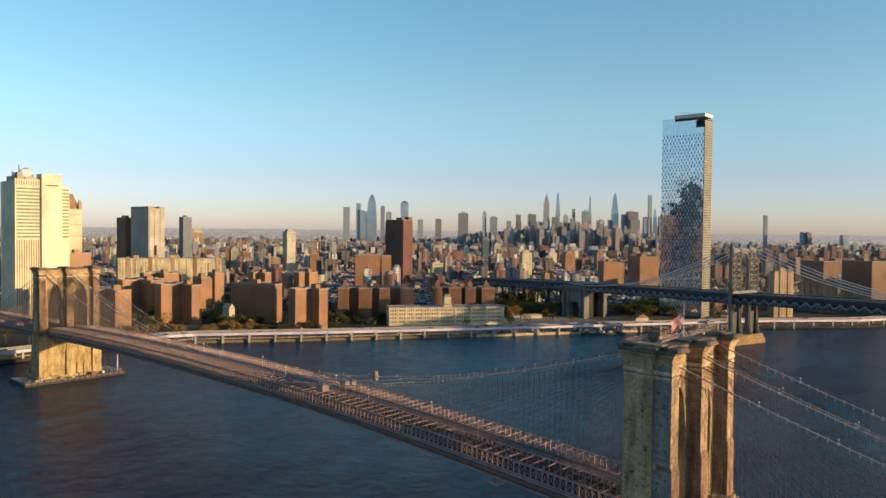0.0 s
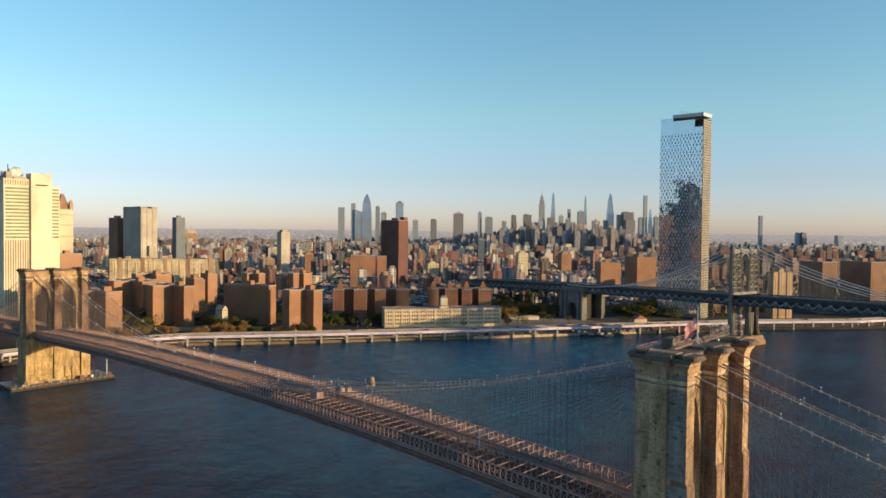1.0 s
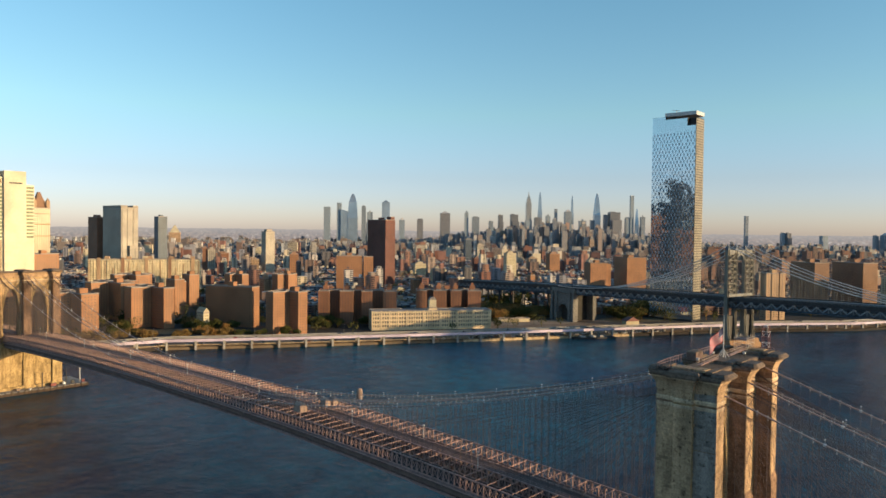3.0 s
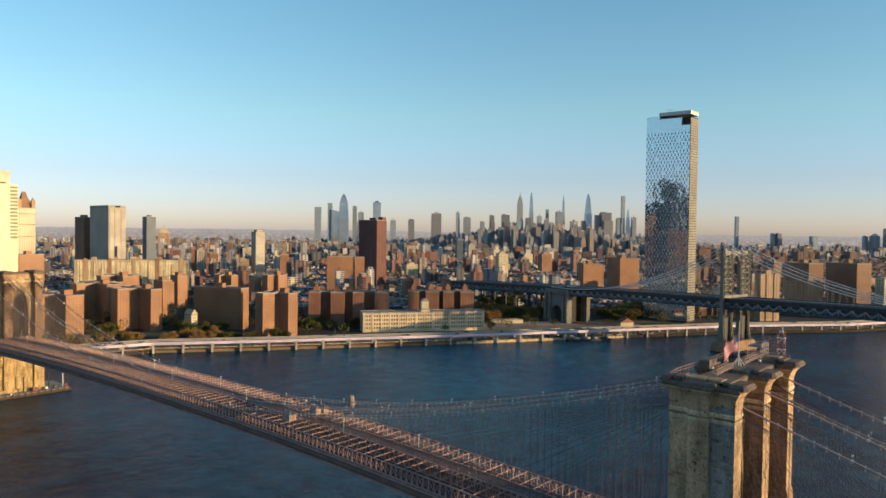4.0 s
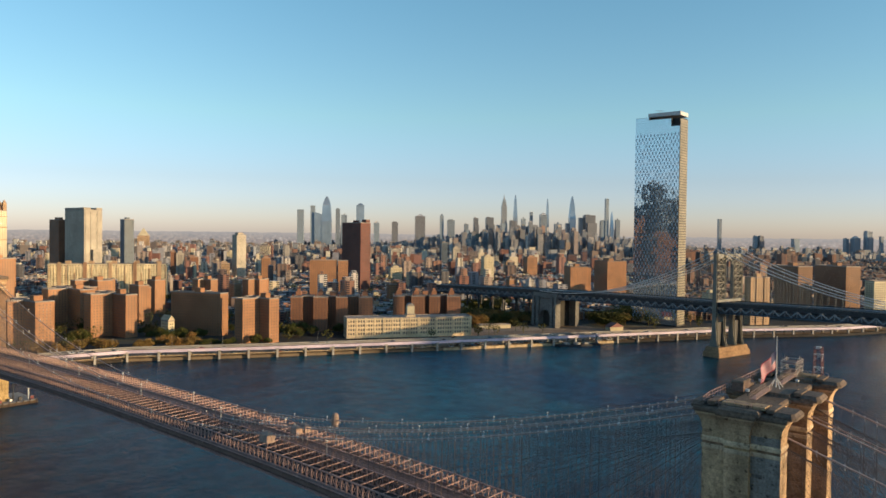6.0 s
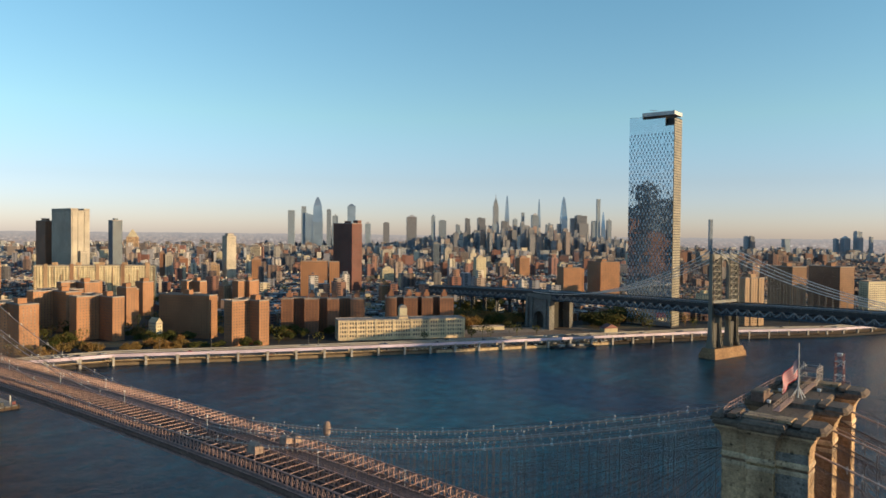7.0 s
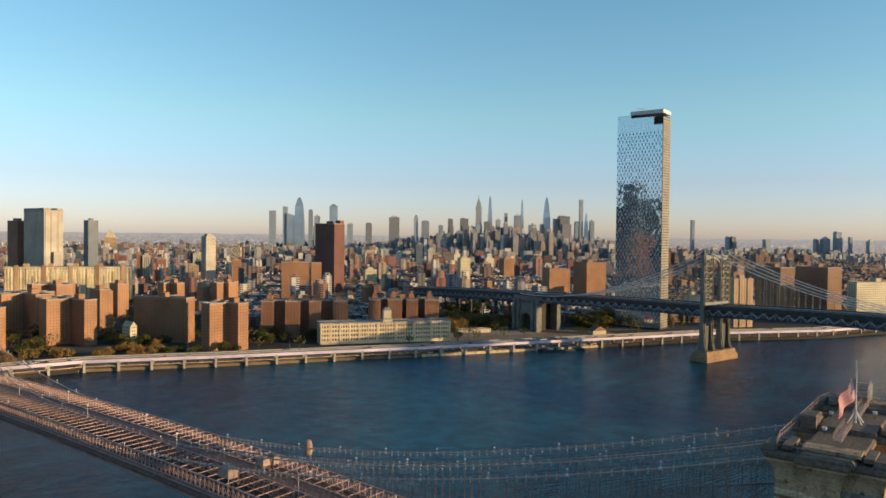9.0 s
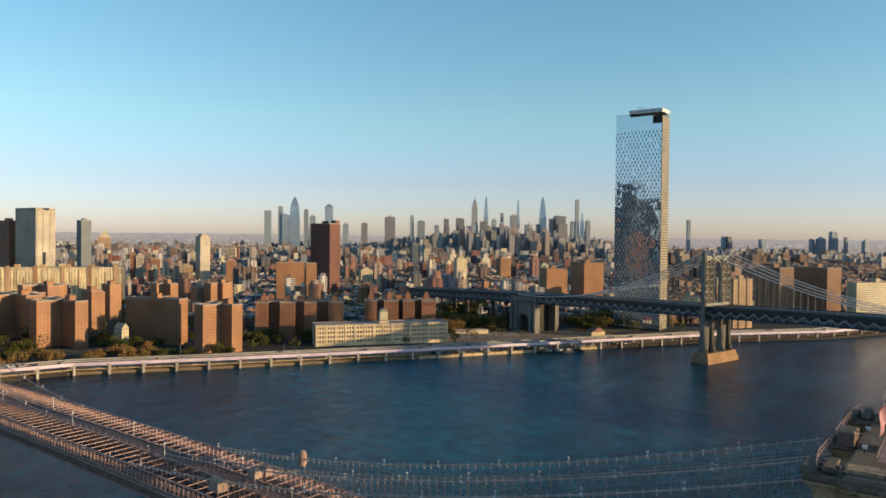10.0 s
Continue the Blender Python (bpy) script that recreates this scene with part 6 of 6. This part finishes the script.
def tree_kind(seed, height, spread, leaves, m):
    rng = random.Random(seed)
    t = thing("tree", m, "leafy green street tree" if leaves is LEAF[0] else "leafy tree turning orange in autumn", "tree", "riverside trees")
    trunk = Shape().tube([(0, 0, -0.3), (0.1, 0, height * 0.3), (0, 0.1, height * 0.75)], [0.35, 0.25, 0.08], 7)
    tips = [(0, 0.1, height * 0.8)]
    for k in range(7):
        a = k * 2.4 + rng.uniform(-0.4, 0.4)
        z0 = height * rng.uniform(0.28, 0.5)
        tip = (spread * 0.6 * math.cos(a), spread * 0.6 * math.sin(a), z0 + height * rng.uniform(0.12, 0.32))
        trunk.tube([(0.05, 0, z0), tip], [0.13, 0.04], 5)
        tips.append(tip)
    part("trunk", trunk, MAT["bark"], t)
    crown = Shape()
    for tip in tips:
        for _ in range(105):
            while True:
                p = Vector((rng.uniform(-1, 1), rng.uniform(-1, 1), rng.uniform(-1, 1)))
                if 0.25 < p.length < 1:
                    break
            c = Vector(tip) + Vector((p.x * spread * 0.5, p.y * spread * 0.5, p.z * height * 0.2))
            n = Vector((rng.gauss(0, 1), rng.gauss(0, 1), rng.gauss(0, 1) + 0.6)).normalized()
            a = n.orthogonal().normalized()
            b = n.cross(a)
            r = rng.uniform(0.45, 1.0)
            crown.add([tuple(c + a * r), tuple(c + b * r * 0.7 + n * 0.15), tuple(c - a * r), tuple(c - b * r * 0.7 + n * 0.15)], [(0, 1, 2), (0, 2, 3)])
    part("crown", crown, leaves, t)
    return t


rng = random.Random(77)
places = []
for d0, d1, o0, o1, count, autumn in ((500, 640, 44, 74, 46, 0.85), (640, 700, 44, 70, 8, 0.3), (120, 330, 44, 78, 12, 0.5)):
    for _ in range(count):
        x, y, _a = at_way(rng.uniform(d0, d1), rng.uniform(o0, o1))
        places.append((x, y, rng.random() < autumn))
for _ in range(85):
    x, y = 600 + rng.gauss(0, 26), 505 + rng.gauss(0, 22)
    if abs((STEEL.inverted() @ Vector((x, y, 0))).x) > 24 and inland(x, y) > 150:
        places.append((x, y, rng.random() < 0.5))
for cx, cy, rx, ry, count, share in ((574, 484, 26, 10, 90, 0.88), (602, 462, 20, 10, 60, 0.8), (622, 446, 10, 7, 12, 0.6), (665, 585, 40, 25, 90, 0.05), (735, 570, 50, 34, 150, 0.03), (800, 565, 40, 30, 110, 0.0),
                                     (690, 372, 26, 12, 50, 0.1), (672, 352, 24, 8, 24, 0.1), (742, 330, 30, 10, 34, 0.05), (735, 372, 30, 14, 70, 0.05), (775, 360, 24, 14, 60, 0.0), (800, 390, 40, 16, 90, 0.0), (850, 370, 34, 14, 60, 0.05)):
    for _ in range(count):
        places.append((cx + rng.uniform(-rx, rx), cy + rng.uniform(-ry, ry), rng.random() < share))
for cx, cy in ((240, 690), (232, 640), (320, 620), (350, 640), (330, 590), (395, 540), (470, 700), (330, 760), (360, 800), (250, 620), (345, 560), (360, 580), (160, 680), (215, 755), (310, 690)):
    for _ in range(7):
        places.append((cx + rng.uniform(-14, 14), cy + rng.uniform(-12, 12), rng.random() < 0.15))


PLANS = []
for o in scene.objects:
    if o.get("group") in (GROUP, "courtyard blocks") or o.name.startswith(("school", "church")):
        PLANS.append((o.matrix_world.inverted(), [(c.bound_box[0][0] - 6, c.bound_box[6][0] + 6, c.bound_box[0][1] - 6, c.bound_box[6][1] + 6) for c in o.children if c.name.startswith("wall")]))


def in_house(x, y):
    for m, plan in PLANS:
        p = m @ Vector((x, y, 0))
        if any(a < p.x < b and c < p.y < d for a, b, c, d in plan):
            return True
    return False


def grove(shape, x, y, rng, leaves=150):
    """The crown of one far tree, as loose leaf clumps, and its stem."""
    k = rng.uniform(0.8, 1.3)
    shape.tube([(x, y, LAND_Z - 0.5), (x, y, LAND_Z + 6 * k)], 0.3, 4)
    for _ in range(leaves):
        while True:
            p = Vector((rng.uniform(-1, 1), rng.uniform(-1, 1), rng.uniform(-1, 1)))
            if 0.3 < p.length < 1:
                break
        c = Vector((x, y, LAND_Z + 8.5 * k)) + Vector((p.x * 6.2, p.y * 6.2, p.z * 4.6)) * k
        n = Vector((rng.gauss(0, 1), rng.gauss(0, 1), rng.gauss(0, 1) + 0.6)).normalized()
        a = n.orthogonal().normalized()
        b = n.cross(a)
        r = rng.uniform(0.6, 1.2)
        shape.add([tuple(c + a * r), tuple(c + b * r * 0.7), tuple(c - a * r), tuple(c - b * r * 0.7)], [(0, 1, 2, 3)])


made = {}
places.sort(key=lambda p: math.hypot(p[0] - EYE.x, p[1] - EYE.y))
woods = {True: Shape(), False: Shape()}
singles = 0
for x, y, autumn in places:
    if in_house(x, y):
        continue
    if singles >= 285:
        grove(woods[autumn], x, y, rng)
        continue
    singles += 1
    kind = (autumn, rng.randrange(3))
    m = pose(x, y, LAND_Z, 0, 0, rng.uniform(0, 360)) @ Matrix.Diagonal((*[rng.uniform(0.5, 0.9)] * 3, 1))
    if kind not in made:
        made[kind] = tree_kind(3 + kind[1] * 5 + autumn, 13 + kind[1] * 1.7, 7.5 + kind[1], LEAF[1] if autumn else LEAF[0], m)
    else:
        c = copy_thing(made[kind], m)
        c.matrix_world = m

for _ in range(1500):
    a, d = radians(rng.uniform(8, 78)), rng.uniform(720, 1900)
    x, y = EYE.x + d * math.sin(a), EYE.y + d * math.cos(a)
    if inland(x, y) > 60 and noise.noise(Vector((x * 0.006, y * 0.006, 9.0))) > 0.05 and not in_house(x, y):
        grove(woods[rng.random() < 0.12], x, y, rng, 70)
whole("street_trees", woods[False], LEAF[0], "dark green crowns of many far street trees", "trees", "stuff")
whole("autumn_trees", woods[True], LEAF[1], "orange and brown crowns of far autumn trees", "trees", "stuff")

# ---- cars on the riverside road ----
PAINT = [plain("car_white", (0.7, 0.7, 0.7), 0.35), plain("car_black", (0.03, 0.03, 0.035), 0.35), plain("car_silver", (0.4, 0.41, 0.43), 0.35), plain("car_red", (0.35, 0.04, 0.03), 0.35), plain("car_blue", (0.06, 0.1, 0.22), 0.35)]
NAMES = ("white", "black", "silver grey", "red", "dark blue")


def car(kind, m):
    t = thing("car", m, NAMES[kind] + " car on the riverside road", "car", "cars")
    part("body", Shape().flare(-2.2, 2.2, -0.9, 0.9, 0.35, 0.7, 0.05).flare(-2.25, 2.25, -0.95, 0.95, 0.7, 1.0, -0.08), PAINT[kind], t)
    part("cabin", Shape().flare(-1.3, 1.0, -0.82, 0.82, 1.0, 1.5, -0.25), MAT["window"], t)
    for x in (-1.35, 1.35):
        for y in (-0.85, 0.85):
            part("wheel", Shape().tube([(x, y - 0.12, 0.33), (x, y + 0.12, 0.33)], 0.33, 10), MAT["dark_metal"], t)
    return t


rng = random.Random(31)
cars = {}
spots = [(rng.uniform(60, LEN - 120), rng.choice((3.5, 7.0, 12.0, 15.8)), 9.66) for _ in range(46)]
spots += [(rng.uniform(560, 900), rng.choice((7.5, 10, 13.5)), 2.75) for _ in range(40)]
spots += [(rng.uniform(800, 1120), rng.choice((5.8, 8, 10.5, 14)), 2.75) for _ in range(90)]
for d, off, z in spots:
    x, y, a = at_way(d, off)
    kind = rng.choice((0, 0, 1, 1, 2, 2, 3, 4))
    m = pose(x, y, z, 0, 0, a)
    if kind in cars:
        copy_thing(cars[kind], m)
    else:
        cars[kind] = car(kind, m)
lamp = None
for k in range(20):
    x, y, a = at_way(40 + 44 * k, 18.0)
    m = pose(x, y, 9.6, 0, 0, a)
    if lamp is None:
        lamp = thing("street_lamp", m, "tall grey street lamp on the riverside road", "street lamp", "street lamps")
        part("pole", Shape().tube([(0, 0, 0), (0, 0, 9)], [0.14, 0.08], 6), MAT["pale_steel"], lamp)
        part("arm", Shape().tube([(0, 0, 9), (0, -2.4, 9.6)], 0.07, 5), MAT["pale_steel"], lamp)
        part("head", Shape().box(-0.2, 0.2, -3.0, -2.2, 9.5, 9.7), MAT["white_metal"], lamp)
    else:
        copy_thing(lamp, m)

# ---- lawns and yards by the steel bridge ----
def patch(name, cx, cy, w, d, turn, mat, label, lift=0.03):
    whole(name, Shape().box(-w / 2, w / 2, -d / 2, d / 2, -0.2, lift), MAT[mat], label, "ground", "structure", pose(cx, cy, LAND_Z, 0, 0, turn))


patch("lawn", 612, 462, 110, 44, -35, "grass", "worn park lawn beside the bridge")
patch("yard", 562, 428, 120, 40, -35, "path", "tan paved yard by the riverside road", 0.05)
patch("lawn_4", 700, 336, 130, 40, -33, "grass", "dark worn ground under the bridge", 0.05)
patch("lawn_2", 215, 655, 120, 40, -35, "grass", "grass strip before the brick towers", 0.04)
patch("lawn_3", 340, 600, 70, 50, -35, "grass", "grass between brick towers", 0.04)

# ---- low buildings by the steel bridge ----
house("low_shed", [(0, 40, 0, 9, 0)], 4, pose(531, 457, LAND_Z, 0, 0, -36), "low cream shed beside a small park", "cream", "shed", roof="pale_roof", bulk=False)
t = thing("pavilion", pose(633, 332, LAND_Z, 0, 0, -30), "small pavilion with a red gabled roof", "pavilion")
part("wall", Shape().box(-9, 9, -5, 5, 0, 4.5), MAT["cream"], t)
part("roof", Shape().add([(-10, -6, 4.5), (10, -6, 4.5), (10, 6, 4.5), (-10, 6, 4.5), (0, -6, 9.5), (0, 6, 9.5)], [(0, 3, 2, 1), (0, 1, 4), (2, 3, 5), (1, 2, 5, 4), (3, 0, 4, 5)]), MAT["red_paint"], t)
house("low_store", [(0, 44, 0, 20, 0)], 6, pose(712, 322, LAND_Z, 0, 0, -35), "long low dark store building under the bridge", "maroon", "building", bulk=False)
house("low_block", [(0, 14, 0, 12, 0)], 20, pose(798, 316, LAND_Z, 0, 0, -35), "small white block beyond the bridge", "cream", "building")
t = thing("work_barge", pose(512, 315, 0, 0, 0, -33), "dark work barge moored at the river wall", "barge")
part("hull", Shape().flare(-24, 24, -5, 5, -1, 1.6, 0.4), MAT["dark_metal"], t)
for x in (-14, -2, 9):
    part("cargo", Shape().box(x - 3, x + 3, -3, 3, 1.6, 3.6), MAT["concrete"], t)

# ---- cut stones on the near tower ----
def ashlar_rows(rng, origin, along, out, length, z0, z1):
    """Stones of one wall face: centre, half length and half height of each."""
    z = z0
    while z < z1 - 0.2:
        h = min(0.66, z1 - z)
        s = -rng.uniform(0, 0.9)
        while s < length:
            l = rng.uniform(1.1, 1.9)
            a, b = max(0.0, s), min(length, s + l)
            if b - a > 0.25:
                yield (origin[0] + along[0] * (a + b) / 2, origin[1] + along[1] * (a + b) / 2, z + h / 2), (b - a) / 2 - 0.014, h / 2 - 0.014
            s += l
        z += h


rng = random.Random(4)
stone_mesh = {}
for way, (ax, ay) in (("side", (0, 1)), ("front", (1, 0))):
    s = Shape()
    e = 0.8
    ring0 = [(-1, -1), (1, -1), (1, 1), (-1, 1)]
    verts = []
    for d, k in ((0.0, 1.0), (0.6, 1.0), (1.0, 0.93)):
        for p, q in ring0:
            verts.append((-d, p * k, q * (0.9 if k < 1 else 1)) if way == "side" else (p * k, -d, q * (0.9 if k < 1 else 1)))
    faces = [(8, 9, 10, 11)]
    for lv in (0, 4):
        faces += [(lv + i, lv + (i + 1) % 4, lv + 4 + (i + 1) % 4, lv + 4 + i) for i in range(4)]
    if way == "side":
        faces = [tuple(reversed(f)) for f in faces]
    stone_mesh[way] = s.add(verts, faces).mesh("stone", MAT["ashlar"])
rest, dark_rest = Shape(), Shape()
# the end of the side face next to the front takes the darker stones
dark_mesh = stone_mesh["side"].copy()
dark_mesh.materials.clear()
dark_mesh.materials.append(MAT["dark_grey"])
made = 0
for way, origin, along, length, z0, z1 in (
    ("side", (-22.2, -1.9), (0, 1), 4.5, 77.5, 81.5), ("side", (-21.2, -7.1), (0, 1), 5.2, 77.5, 81.5), ("side", (-21.2, 2.6), (0, 1), 4.5, 77.5, 81.5),
    ("side", (-22.2, -1.9), (0, 1), 4.5, 66, 75.2), ("side", (-21.2, -7.1), (0, 1), 5.2, 66, 75.2), ("side", (-21.2, 2.6), (0, 1), 4.5, 66, 75.2),
    ("front", (-21.2, -7.1), (1, 0), 4.4, 60, 75.2), ("side", (-22.2, -1.9), (0, 1), 4.5, 34.7, 66), ("side", (-21.2, -7.1), (0, 1), 5.2, 52, 66), ("side", (-21.2, -7.6), (0, 1), 5.7, 34.7, 50.5), ("side", (-21.2, 2.6), (0, 1), 4.5, 34.7, 66),
    ("front", (-21.2, -7.1), (1, 0), 4.4, 52, 60), ("front", (-2.3, -7.1), (1, 0), 4.6, 52, 75.2), ("front", (16.8, -7.1), (1, 0), 4.4, 52, 75.2),
    ("front", (-21.2, -7.1), (1, 0), 4.4, 77.5, 81.5), ("front", (-2.3, -7.1), (1, 0), 4.6, 77.5, 81.5), ("front", (16.8, -7.1), (1, 0), 4.4, 77.5, 81.5)):
    for (x, y, z), hl, hh in ashlar_rows(rng, origin, along, None, length, z0, z1):
        deep = rng.uniform(0.03, 0.08)
        if made < 300:
            ob = part("stone", dark_mesh if way == "side" and origin[1] < -7 else stone_mesh[way], None, near_tower)
            ob.location = (x, y, z)
            ob.scale = (deep, hl, hh) if way == "side" else (hl, deep, hh)
            made += 1
        else:
            v = [(x + a * (deep if way == "side" else hl), y + b * (hl if way == "side" else deep), z + c * hh) for a, b, c in (w.co for w in stone_mesh[way].vertices)]
            (dark_rest if way == "side" and origin[1] < -7 else rest).add(v, [tuple(f.vertices) for f in stone_mesh[way].polygons])
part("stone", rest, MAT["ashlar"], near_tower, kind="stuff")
part("stone", dark_rest, MAT["dark_grey"], near_tower, "darker grey stones", "stuff")
